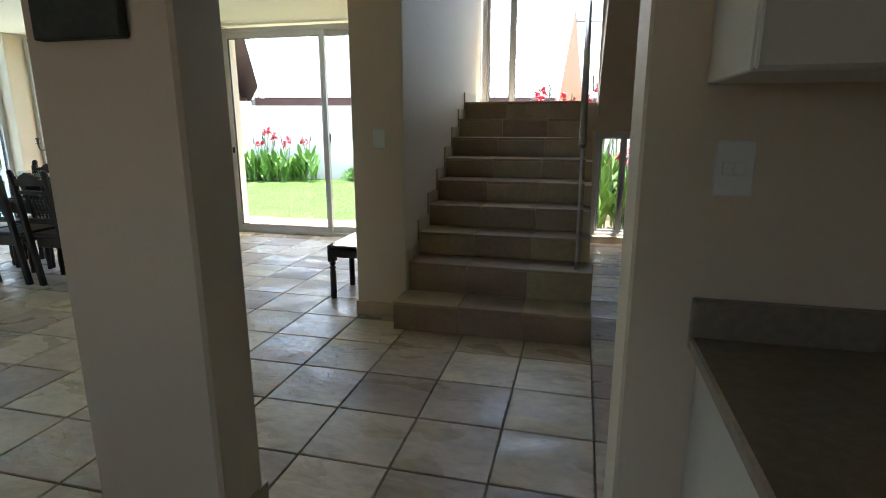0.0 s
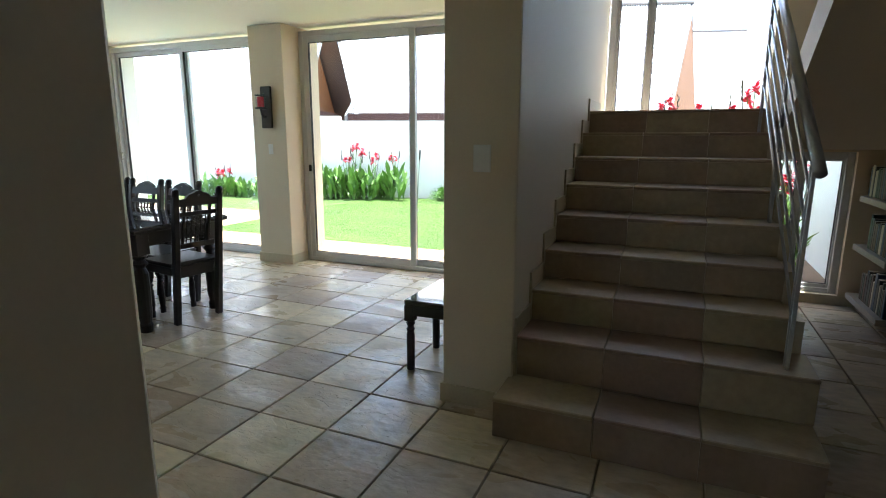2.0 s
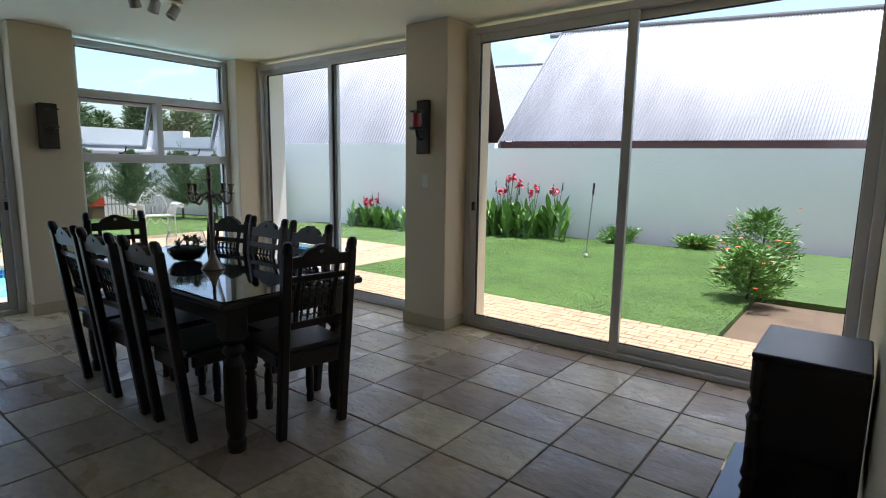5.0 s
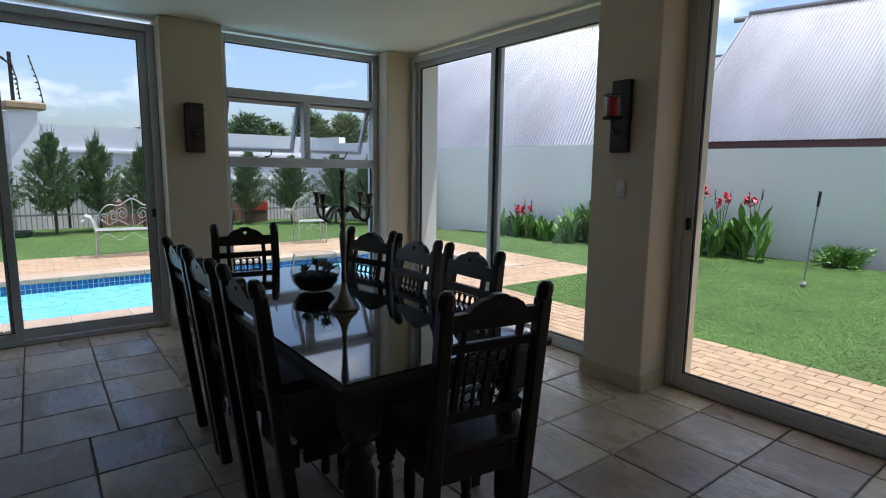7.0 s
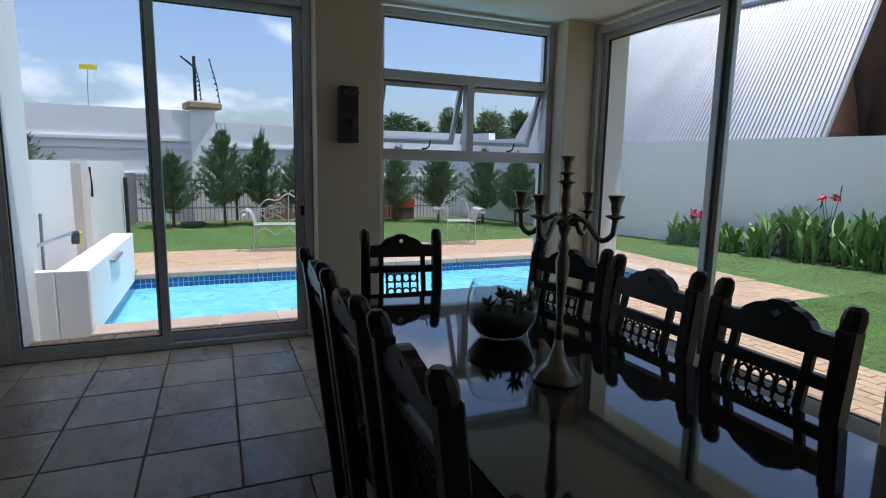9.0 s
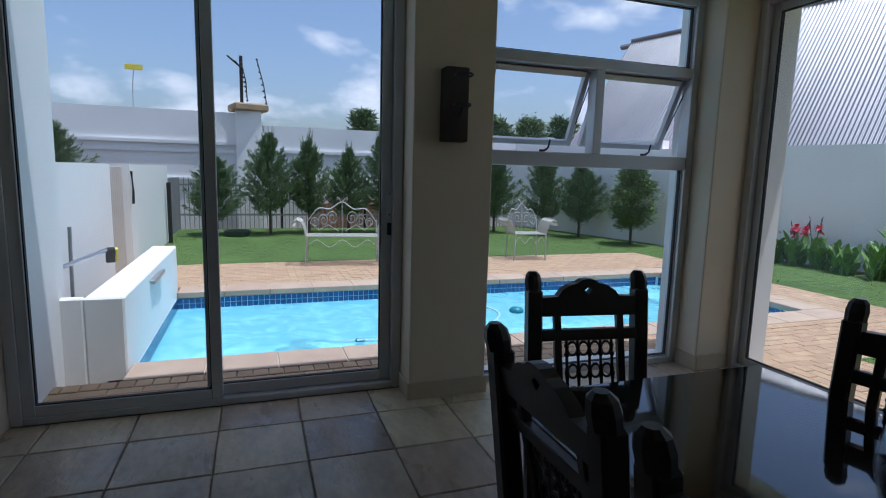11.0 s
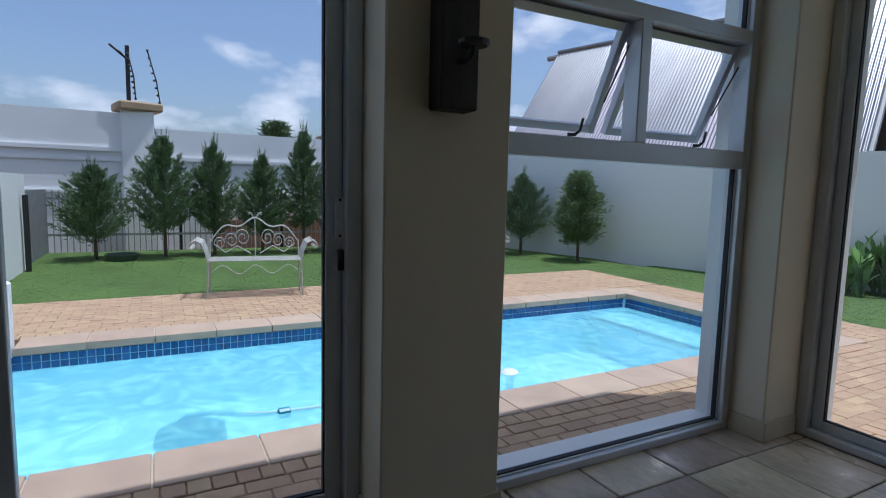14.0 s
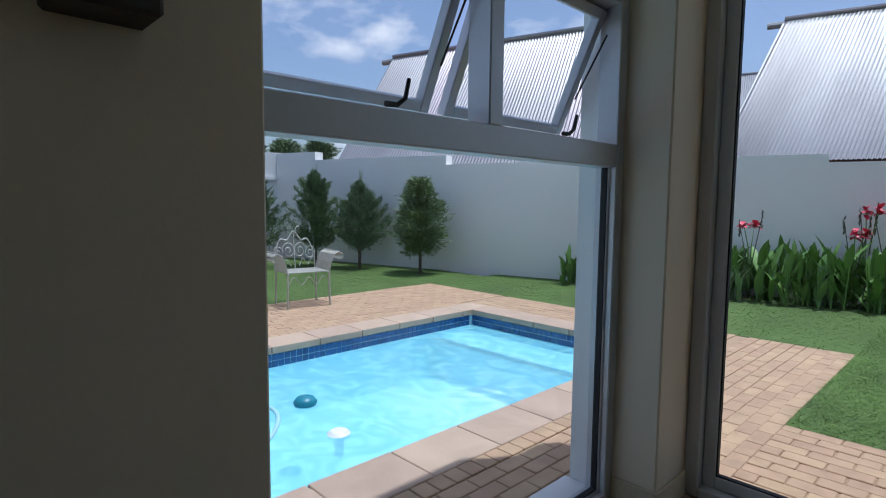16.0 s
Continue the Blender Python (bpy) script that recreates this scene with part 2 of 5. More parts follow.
setting("ceiling", boxes((-7.5, -3.4, CEIL, -1.49, 6.4, CEIL + 0.5), (-1.49, -3.4, CEIL, 3.4, 3.38, CEIL + 0.5)), CEILING, "plain white painted ceiling", "ceiling")
setting("wall_upper", boxes((-7.5, -3.4, CEIL + 0.5, -7.3, 6.2, 4.3), (-7.3, 6.0, CEIL + 0.5, -1.49, 6.2, 4.3)), PLASTER_OUT, "plain plastered upper storey wall", "wall")
setting("ceiling_stairwell", boxes((-1.6, 3.2, 4.9, 3.4, 6.5, 5.1)), CEILING, "plain white ceiling over the stairwell", "ceiling")
setting("wall_stair", boxes((-1.485, 3.38, -0.01, -1.12, 6.22, 4.9), bevel=0.006), PLASTER, "warm white plastered wall beside the stairs", "wall")
setting("wall_stairwell_front", boxes((-1.12, 3.2, 2.96, 3.4, 3.38, 4.9)), PLASTER, "plain plastered wall above the stairwell", "wall")
setting("wall_east", boxes((3.2, -3.2, -0.01, 3.4, 6.4, 4.9)), PLASTER, "plain plastered wall", "wall")
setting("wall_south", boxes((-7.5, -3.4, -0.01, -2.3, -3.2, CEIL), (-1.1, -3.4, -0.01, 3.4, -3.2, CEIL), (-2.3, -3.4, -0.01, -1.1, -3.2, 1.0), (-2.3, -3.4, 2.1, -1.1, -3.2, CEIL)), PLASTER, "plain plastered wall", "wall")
setting("wall_west", boxes((-7.65, -3.4, -0.3, -7.17, 1.68, CEIL)), PLASTER, "plain plastered wall beside the sliding door", "wall")
setting("pier_west", boxes((-7.49, 3.62, -0.3, -7.17, 4.08, CEIL), bevel=0.006), PLASTER, "warm white plastered pier between door and window", "wall")
setting("pier_north", boxes((-4.64, 5.6, -0.3, -4.21, 6.2, CEIL), bevel=0.006), PLASTER, "warm white plastered pier between two sliding doors", "wall")
setting("pier_corner", boxes((-7.48, 5.60, -0.3, -7.12, 6.2, CEIL), bevel=0.006), PLASTER, "warm white plastered corner column", "wall")
setting("wall_stair_north", boxes((-1.12, 6.2, 4.4, 3.2, 6.4, 4.9), (0.82, 6.2, -0.3, 3.2, 6.4, 4.9), (-1.12, 6.2, -0.3, 0.16, 6.4, 1.4), (0.16, 6.2, 1.24, 0.82, 6.4, 4.4), (0.16, 6.2, -0.3, 0.82, 6.4, 0.08)), PLASTER, "plastered wall behind the stairs", "wall")
setting("reveal_corner", boxes((-7.487, 5.585, -0.3, -7.40, 6.206, CEIL - 0.002), (-7.40, 5.965, -0.3, -7.114, 6.206, CEIL - 0.002)), PLASTER_OUT, "white plastered outer face of the corner column", "wall")
setting("wall_fin_west", boxes((-8.25, 1.40, -0.3, -7.46, 1.69, 3.0)), PLASTER_OUT, "white rough plastered outer wall", "wall")
setting("pillar_kitchen", boxes((-1.525, 1.20, -0.01, -1.035, 1.42, CEIL), bevel=0.012), PLASTER, "warm white plastered pillar", "wall")
setting("wall_kitchen", boxes((0.14, 1.23, -0.01, 3.2, 1.52, CEIL), bevel=0.008), PLASTER, "warm white plastered kitchen wall", "wall")
# skirting
def skirting(*runs):
    for r in runs:
        setting("baseboard", boxes(r, bevel=0.003), SKIRT, "beige stone skirting tile", "baseboard")


skirting((-1.497, 3.368, 0, -1.12, 3.381, 0.10), (-1.497, 3.381, 0, -1.484, 5.86, 0.10), (-4.652, 5.588, 0, -4.198, 5.601, 0.10), (-4.211, 5.601, 0, -4.198, 5.86, 0.10), (-4.652, 5.601, 0, -4.639, 5.86, 0.10),
         (-7.171, 3.608, 0, -7.158, 4.092, 0.10), (-7.36, 3.608, 0, -7.171, 3.621, 0.10), (-7.30, 4.079, 0, -7.171, 4.092, 0.10), (-7.30, 5.588, 0, -7.108, 5.601, 0.10), (-7.121, 5.601, 0, -7.108, 5.86, 0.10),
         (-7.171, -3.2, 0, -7.158, 1.692, 0.10), (-1.035, 1.2, 0, -1.023, 1.432, 0.085), (-1.537, 1.189, 0, -1.023, 1.2, 0.085), (0.128, 1.22, 0, 0.141, 1.53, 0.085), (0.128, 1.519, 0, 3.2, 1.531, 0.085))
# stairs
NOSE = [(3.14, 0.195)] + [(3.41 + 0.27 * k, 0.40 + 0.163 * k) for k in range(8)]
core = bmesh.new()
for (y, z), (y2, _) in zip(NOSE, NOSE[1:] + [(6.2, 0)]):
    box(core, -1.12, y + 0.03, -0.01, 0.11, y2 + 0.05 if y2 < 6 else 6.2, z - 0.02)
box(core, 0.11, 5.3, 1.27, 1.3, 6.2, 1.52)
setting("staircase", core, SKIRT, "staircase with brown stone tiles", "stairs")
flight = bmesh.new()
prism(flight, [(0, 0), (2.3, 1.42), (2.3, 1.75), (0, 0.3)], 0.14, 1.25, Matrix.Translation((0, 5.3, 1.27)) @ Matrix.Rotation(radians(-90), 4, "Z") )
setting("stair_flight_upper", flight, PLASTER, "plastered underside of the upper stair flight", "stairs")


def aluminium(name, label, axis, plane, a0, a1, z0, z1, cells, bar=0.055, depth=0.09):
    """A framed glazing in a wall plane; cells: (a0, z0, a1, z1) of the panes, each with its own frame."""
    ob = tagged(new(name), label, "window" if name.startswith("window") else "door", kind="structure")

    def bx(bm, a, c, za, b2, d, zb, bevel=0.0):
        if axis == "y":
            box(bm, a, plane + c, za, b2, plane + d, zb, bevel)
        else:
            box(bm, plane + c, a, za, plane + d, b2, zb, bevel)
    bm = bmesh.new()
    h = depth / 2
    bx(bm, a0, -h, z0, a0 + bar, h, z1, 0.004)
    bx(bm, a1 - bar, -h, z0, a1, h, z1, 0.004)
    bx(bm, a0 + bar, -h, z1 - bar, a1 - bar, h, z1, 0.004)
    bx(bm, a0 + bar, -h, z0, a1 - bar, h, z0 + 0.04, 0.004)
    part("frame", bm, ALU, ob)
    for c0, d0, c1, d1, off, w in cells:
        bm = bmesh.new()
        bx(bm, c0, off - 0.02, d0, c0 + w, off + 0.02, d1, 0.003)
        bx(bm, c1 - w, off - 0.02, d0, c1, off + 0.02, d1, 0.003)
        bx(bm, c0 + w, off - 0.02, d1 - w, c1 - w, off + 0.02, d1, 0.003)
        bx(bm, c0 + w, off - 0.02, d0, c1 - w, off + 0.02, d0 + w, 0.003)
        sash = part("sash", bm, ALU, ob)
        bm = bmesh.new()
        bx(bm, c0 + w - 0.005, off - 0.003, d0 + w - 0.005, c1 - w + 0.005, off + 0.003, d1 - w + 0.005)
        p = part("pane", bm, GLASS, sash)
        p.visible_shadow = False
        gk, e = bmesh.new(), 0.005
        bx(gk, c0 + w, off - 0.012, d0 + w, c0 + w + e, off + 0.012, d1 - w)
        bx(gk, c1 - w - e, off - 0.012, d0 + w, c1 - w, off + 0.012, d1 - w)
        bx(gk, c0 + w + e, off - 0.012, d1 - w - e, c1 - w - e, off + 0.012, d1 - w)
        bx(gk, c0 + w + e, off - 0.012, d0 + w, c1 - w - e, off + 0.012, d0 + w + e)
        part("gasket", gk, RUBBER, sash, "black rubber glazing gasket")
    return ob


def window_bars(ob):
    """Transoms, mullion and the two tilted vents of the west window."""
    part("transom", boxes((WW - 0.045, 4.135, 1.33, WW + 0.045, 5.545, 1.415), bevel=0.004), ALU, ob)
    part("transom", boxes((WW - 0.045, 4.135, 1.925, WW + 0.045, 5.545, 1.985), bevel=0.004), ALU, ob)
    part("mullion", boxes((WW - 0.045, 4.815, 1.415, WW + 0.045, 4.875, 1.925), bevel=0.004), ALU, ob)
    for a, b in ((4.14, 4.81), (4.88, 5.54)):
        m = pose(WW - 0.03, 0, 1.92, 0, 24, 0)
        bm = bmesh.new()
        for s in ((-0.02, a, -0.485, 0.02, a + 0.035, 0), (-0.02, b - 0.035, -0.485, 0.02, b, 0), (-0.02, a + 0.035, -0.035, 0.02, b - 0.035, 0), (-0.02, a + 0.035, -0.485, 0.02, b - 0.035, -0.45)):
            box(bm, *s, bevel=0.003, m=m)
        vent = part("vent", bm, ALU, ob)
        p = part("pane", box(bmesh.new(), -0.003, a + 0.03, -0.455, 0.003, b - 0.03, -0.03, m=m), GLASS, vent)
        p.visible_shadow = False
        part("stay", tube(bmesh.new(), [(WW, b - 0.02, 1.82), (WW - 0.13, b - 0.022, 1.60)], 0.0035), BLACK, vent)
        yc = (a + b) / 2
        part("handle", tube(bmesh.new(), [(WW + 0.05, yc - 0.035, 1.421), (WW + 0.05, yc + 0.0, 1.423), (WW + 0.055, yc + 0.02, 1.44), (WW + 0.06, yc + 0.028, 1.487)], 0.0075, 8, 0.7), BLACK, vent, "black peg handle")


def door_handle(ob, axis, a, z=1.02):
    bm = boxes((a - 0.012, NG - 0.062, z - 0.035, a + 0.012, NG - 0.041, z + 0.035), bevel=0.003) if axis == "y" else boxes((WG + 0.041, a - 0.012, z - 0.035, WG + 0.062, a + 0.012, z + 0.035), bevel=0.003)
    part("door_handle", bm, BLACK, ob, "black recessed pull handle")


d1 = aluminium("door_1", "grey aluminium sliding glass door to the lawn", "y", NG, -4.21, -1.485, 0.0, 2.42, [(-4.155, 0.04, -2.86, 2.365, -0.022, 0.06), (-2.94, 0.04, -1.54, 2.365, 0.022, 0.06)])
aluminium("door_2", "grey aluminium sliding glass door in the corner", "y", NG, -7.12, -4.64, 0.0, 2.42, [(-7.065, 0.04, -5.84, 2.365, 0.022, 0.05), (-5.92, 0.04, -4.695, 2.365, -0.022, 0.05)])
d3 = aluminium("door_3", "grey aluminium sliding glass door to the pool", "x", WG, 1.68, 3.62, 0.0, 2.42, [(1.735, 0.04, 2.64, 2.365, 0.022, 0.055), (2.56, 0.04, 3.565, 2.365, -0.022, 0.06)])
setting("window_sill", boxes((-7.51, 4.085, -0.02, -7.392, 5.583, 0.028), bevel=0.004), PLASTER_OUT, "white painted outer window sill", "sill")
w1 = aluminium("window_1", "grey aluminium window with two open top-hung vents", "x", WW, 4.08, 5.60, 0.0, 2.43, [(4.135, 1.985, 5.545, 2.375, 0, 0.008), (4.135, 0.04, 5.545, 1.345, 0, 0.008)])
aluminium("window_2", "tall aluminium window on the stair landing", "y", 6.3, -1.12, 1.2, 1.4, 4.4, [(-1.07, 1.45, -0.78, 4.35, 0, 0.03), (-0.78, 1.45, 1.15, 4.35, 0, 0.03)])
aluminium("window_3", "low aluminium window under the stair landing", "y", 6.3, 0.16, 0.82, 0.08, 1.24, [(0.21, 0.12, 0.47, 1.2, 0, 0.03), (0.47, 0.12, 0.78, 1.2, 0, 0.03)])

window_bars(w1)
door_handle(d1, "y", -4.12)
door_handle(d3, "x", 3.54, 0.95)
lock = part("lock_plate", boxes((WG + 0.041, 3.526, 1.02, WG + 0.047, 3.556, 1.16), bevel=0.002), ALU, d3, "grey lock plate")
for z in (1.03, 1.15):
    part("screw", lathe(bmesh.new(), [(0.005, 0), (0.005, 0.002), (0.002, 0.003)], 8, Matrix.Translation((WG + 0.047, 3.541, z)) @ Matrix.Rotation(radians(90), 4, "Y")), BLACK, lock)


# ---- things indoors ----
BLACKTOP = material("polished_dark_tabletop", (0.012, 0.010, 0.010), 0.05, scale=4, vary=0.2, bump=0.0, coat=0.6)
SILVER = material("tarnished_silver", (0.30, 0.28, 0.25), 0.32, 0.9, 8, 0.25, 0.1)
STEEL = material("brushed_steel", (0.45, 0.45, 0.46), 0.3, 0.9, 6, 0.1, 0.02)
PLASTIC = material("white_plastic", (0.72, 0.72, 0.69), 0.35, scale=3, vary=0.03, bump=0)
RUSTWOOD = material("worn_dark_timber", (0.035, 0.025, 0.02), 0.6, scale=12, vary=0.4, bump=0.4, stretch=(1, 1, 0.2))
REDWAX = material("red_candle_wax", (0.55, 0.03, 0.05), 0.45, scale=5, vary=0.1, bump=0.05)
CLEAR = glass_material("clear_glass", (0.95, 0.97, 0.97))
GLOBE = glass_material("clear_globe_glass", (0.95, 0.97, 0.97), edge=0.75, base=0.05)
SOIL = material("dark_pebbles", (0.03, 0.025, 0.02), 0.8, scale=30, vary=0.5, bump=0.8)
SUCCULENT = material("dark_green_succulent", (0.05, 0.11, 0.045), 0.5, scale=8, vary=0.3)
MELAMINE = material("white_melamine", (0.62, 0.61, 0.56), 0.4, scale=2, vary=0.03, bump=0)
WORKTOP = material("brown_stone_worktop", (0.23, 0.195, 0.145), 0.3, scale=40, vary=0.25, bump=0.02)
CANVAS = material("dark_green_painting", (0.035, 0.045, 0.035), 0.6, scale=5, vary=0.6, bump=0.2)
BOOKS = [material("book_cover_" + n, c, 0.55, scale=10, vary=0.15, bump=0.05) for n, c in (("black", (0.02, 0.02, 0.02)), ("brown", (0.07, 0.04, 0.025)), ("cream", (0.45, 0.40, 0.30)), ("blue", (0.03, 0.05, 0.09)), ("green", (0.03, 0.05, 0.035)))]
SHELF = material("beige_shelf_board", (0.33, 0.29, 0.22), 0.5, scale=5, vary=0.1)
LEATHER = material("tan_leather", (0.20, 0.11, 0.05), 0.45, scale=10, vary=0.2, bump=0.2)

LEAN_BACK = 0.12


def leaned(bm, top=0.99, start=0.43):
    for v in bm.verts:
        if v.co.z > start:
            v.co.y -= LEAN_BACK * (v.co.z - start) / (top - start)
    return bm


def slab(x0, y0, z0, x1, y1, z1, bevel=0.006):
    return box(bmesh.new(), x0, y0, z0, x1, y1, z1, bevel)


def torus(bm, c, R, r, seg=10, ring=5, sz=1.0):
    vs = [[bm.verts.new((c[0] + (R + r * math.cos(b)) * math.cos(a), c[1] + r * math.sin(b), c[2] + sz * (R + r * math.cos(b)) * math.sin(a))) for b in (2 * math.pi * j / ring for j in range(ring))] for a in (2 * math.pi * i / seg for i in range(seg))]
    for i in range(seg):
        for j in range(ring):
            bm.faces.new((vs[i][j], vs[(i + 1) % seg][j], vs[(i + 1) % seg][(j + 1) % ring], vs[i][(j + 1) % ring]))


def dining_chair():
    W = 0.192
    ob = thing("dining_chair", "dark-stained carved wooden dining chair at the table", "chair", "chairs round the dining table")
    for s in (-1, 1):
        bm = box(bmesh.new(), s * W - 0.022 * (1 + s), -0.02, 0, s * W + 0.022 * (1 - s), 0.025, 0.94, 0.006)
        lathe(bm, [(0.024, 0.935), (0.026, 0.96), (0.022, 0.98), (0.012, 0.99)], 10, Matrix.Translation((s * (W - 0.022), 0, 0)))
        part("back_post", leaned(bm), DARKWOOD, ob)
        bm = bmesh.new()
        box(bm, s * (W - 0.025) - 0.025, 0.30, 0.30, s * (W - 0.025) + 0.025, 0.35, 0.43, 0.004)
        lathe(bm, [(0.02, 0), (0.022, 0.04), (0.018, 0.05), (0.024, 0.1), (0.022, 0.2), (0.015, 0.235), (0.026, 0.25), (0.015, 0.265), (0.026, 0.28), (0.026, 0.302)], 10, Matrix.Translation((s * (W - 0.025), 0.325, 0)))
        part("front_leg", bm, DARKWOOD, ob)
        part("stile", leaned(slab(s * 0.10 - 0.011, -0.008, 0.575, s * 0.10 + 0.011, 0.012, 0.865, 0.003)), DARKWOOD, ob)
        part("side_rail", slab(s * (W - 0.03) - 0.012, 0.025, 0.36, s * (W - 0.03) + 0.012, 0.30, 0.425), DARKWOOD, ob)
    part("seat", slab(-W - 0.005, -0.015, 0.425, W + 0.005, 0.365, 0.455, 0.01), DARKWOOD, ob)
    part("front_apron", slab(-W + 0.05, 0.315, 0.355, W - 0.05, 0.34, 0.425, 0.004), DARKWOOD, ob)
    part("back_apron", slab(-W + 0.044, -0.012, 0.34, W - 0.044, 0.018, 0.425, 0.004), DARKWOOD, ob)
    crest = bmesh.new()
    a = W - 0.04
    arch = [(a, 0.915), (0.098, 0.918), (0.085, 0.935), (0.06, 0.95), (0.035, 0.956), (0.02, 0.966), (0, 0.968)]
    for s in (-1, 1):
        pts = [(0, 0.862), (s * a, 0.862)] + [(s * x, z) for x, z in arch] + [(0, 0.945), (s * 0.013, 0.936), (0, 0.922)]
        prism(crest, pts, -0.014, 0.014)
    part("crest_rail", leaned(crest), DARKWOOD, ob)
    part("upper_rail", leaned(slab(-a, -0.010, 0.79, a, 0.012, 0.822, 0.003)), DARKWOOD, ob)
    part("lower_rail", leaned(slab(-a, -0.012, 0.555, a, 0.014, 0.592, 0.003)), DARKWOOD, ob)
    lat = bmesh.new()
    for i in range(5):
        x = -0.072 + 0.036 * i
        for z0, z1 in ((0.592, 0.628), (0.642, 0.742), (0.755, 0.79)):
            lathe(lat, [(0.005, z0), (0.005, z0 + 0.3 * (z1 - z0)), (0.0085, z0 + 0.5 * (z1 - z0)), (0.005, z0 + 0.7 * (z1 - z0)), (0.005, z1)], 6, Matrix.Translation((x, 0.002, 0)))
        for z in (0.635, 0.748):
            lathe(lat, [(0.002, z - 0.011), (0.010, z), (0.002, z + 0.011)], 6, Matrix.Translation((x, 0.002, 0)))
        if i < 4:
            for z in (0.635, 0.70, 0.765):
                torus(lat, (x + 0.018, 0.002, z), 0.0155, 0.0035, sz=1.25)
    part("lattice", leaned(lat), DARKWOOD, ob, "turned wood and ring lattice", smooth=True)
    return ob


chair = dining_chair()
spots = [(-5.07, 4.16, 194), (-4.65, 4.165, 181), (-4.22, 4.165, 180), (-5.11, 3.375, 0), (-4.67, 3.375, 1), (-4.19, 3.385, 0), (-5.625, 3.75, -98), (-3.672, 3.835, 81)]
for i, (x, y, r) in enumerate(spots):
    m = pose(x, y, 0, 0, 0, r)
    if i:
        copy_thing(chair, m)
    else:
        chair.matrix_basis = m

table = thing("dining_table", "dark polished rectangular dining table with turned legs", "table")
TX0, TX1, TY0, TY1 = -5.50, -3.68, 3.378, 4.20
part("tabletop", slab(TX0, TY0, 0.705, TX1, TY1, 0.737, 0.008), DARKWOOD, table)
part("glass_sheet", slab(TX0 + 0.012, TY0 + 0.012, 0.7375, TX1 - 0.012, TY1 - 0.012, 0.745, 0.002), BLACKTOP, table, "mirror-like dark glass sheet")
for x0, y0, x1, y1 in ((TX0 + 0.09, TY0 + 0.09, TX1 - 0.09, TY0 + 0.12), (TX0 + 0.09, TY1 - 0.12, TX1 - 0.09, TY1 - 0.09), (TX0 + 0.09, TY0 + 0.12, TX0 + 0.12, TY1 - 0.12), (TX1 - 0.12, TY0 + 0.12, TX1 - 0.09, TY1 - 0.12)):
    part("apron", slab(x0, y0, 0.60, x1, y1, 0.705, 0.004), DARKWOOD, table)
for x in (TX0 + 0.105, TX1 - 0.105):
    for y in (TY0 + 0.105, TY1 - 0.105):
        bm = lathe(bmesh.new(), [(0.04, 0), (0.045, 0.05), (0.036, 0.07), (0.046, 0.12), (0.05, 0.3), (0.048, 0.42), (0.03, 0.46), (0.052, 0.49), (0.032, 0.515), (0.052, 0.54), (0.045, 0.55)], 14, Matrix.Translation((x, y, 0)))
        box(bm, x - 0.05, y - 0.05, 0.55, x + 0.05, y + 0.05, 0.704, 0.004)
        part("leg", bm, DARKWOOD, table)


def candelabra(m):
    ob = thing("candelabra", "tarnished silver five-arm candelabra on the dining table", "candelabra", m=m)
    part("base", lathe(bmesh.new(), [(0.060, 0), (0.061, 0.006), (0.052, 0.014), (0.053, 0.02), (0.03, 0.04), (0.016, 0.07), (0.010, 0.10)], 24), SILVER, ob, smooth=True)
    part("stem", lathe(bmesh.new(), [(0.009, 0.10), (0.011, 0.13), (0.008, 0.15), (0.013, 0.24), (0.017, 0.29), (0.010, 0.31), (0.015, 0.325), (0.008, 0.345), (0.016, 0.37), (0.012, 0.39), (0.008, 0.41), (0.013, 0.43), (0.009, 0.455), (0.012, 0.47), (0.024, 0.476), (0.008, 0.482), (0.011, 0.50)], 14), SILVER, ob, smooth=True)
    cup = [(0.006, 0), (0.010, 0.004), (0.024, 0.010), (0.023, 0.013), (0.009, 0.016), (0.013, 0.03), (0.012, 0.04), (0.02, 0.058), (0.021, 0.062), (0.010, 0.063)]
    part("candle_cup", lathe(bmesh.new(), [(0.8 * r, z * 0.75) for r, z in cup], 14, Matrix.Translation((0, 0, 0.488))), SILVER, ob, smooth=True)
    for k in range(4):
        a = radians(45 + 90 * k + 8)
        d = Vector((math.cos(a), math.sin(a), 0))
        bm = bmesh.new()
        pts = []
        for i in range(11):
            f = i / 10
            rise = 0.012 * math.sin(math.pi * f / 0.4) if f < 0.4 else -0.034 * math.sin(math.pi * (f - 0.4) / 0.6)
            pts.append(d * (0.012 + 0.108 * min(1.0, 1.08 * f)) + Vector((0, 0, 0.382 + rise + 0.014 * max(0.0, f - 0.9) * 10)))
        tube(bm, pts, 0.0065, 8)
        tube(bm, [d * (0.02 + 0.012 * math.sin(i * 0.9)) + Vector((0, 0, 0.390 + 0.012 * math.cos(i * 0.9))) for i in range(7)], 0.005, 6)
        arm = part("arm", bm, SILVER, ob, smooth=True)
        part("candle_cup", lathe(bmesh.new(), [(0.88 * r, z * 0.9) for r, z in cup], 14, Matrix.Translation(d * 0.120 + Vector((0, 0, 0.394)))), SILVER, arm, smooth=True)
    return ob


candelabra(pose(-4.435, 3.765, 0.7455, 0, 0, -25) @ Matrix.Scale(1.06, 4))

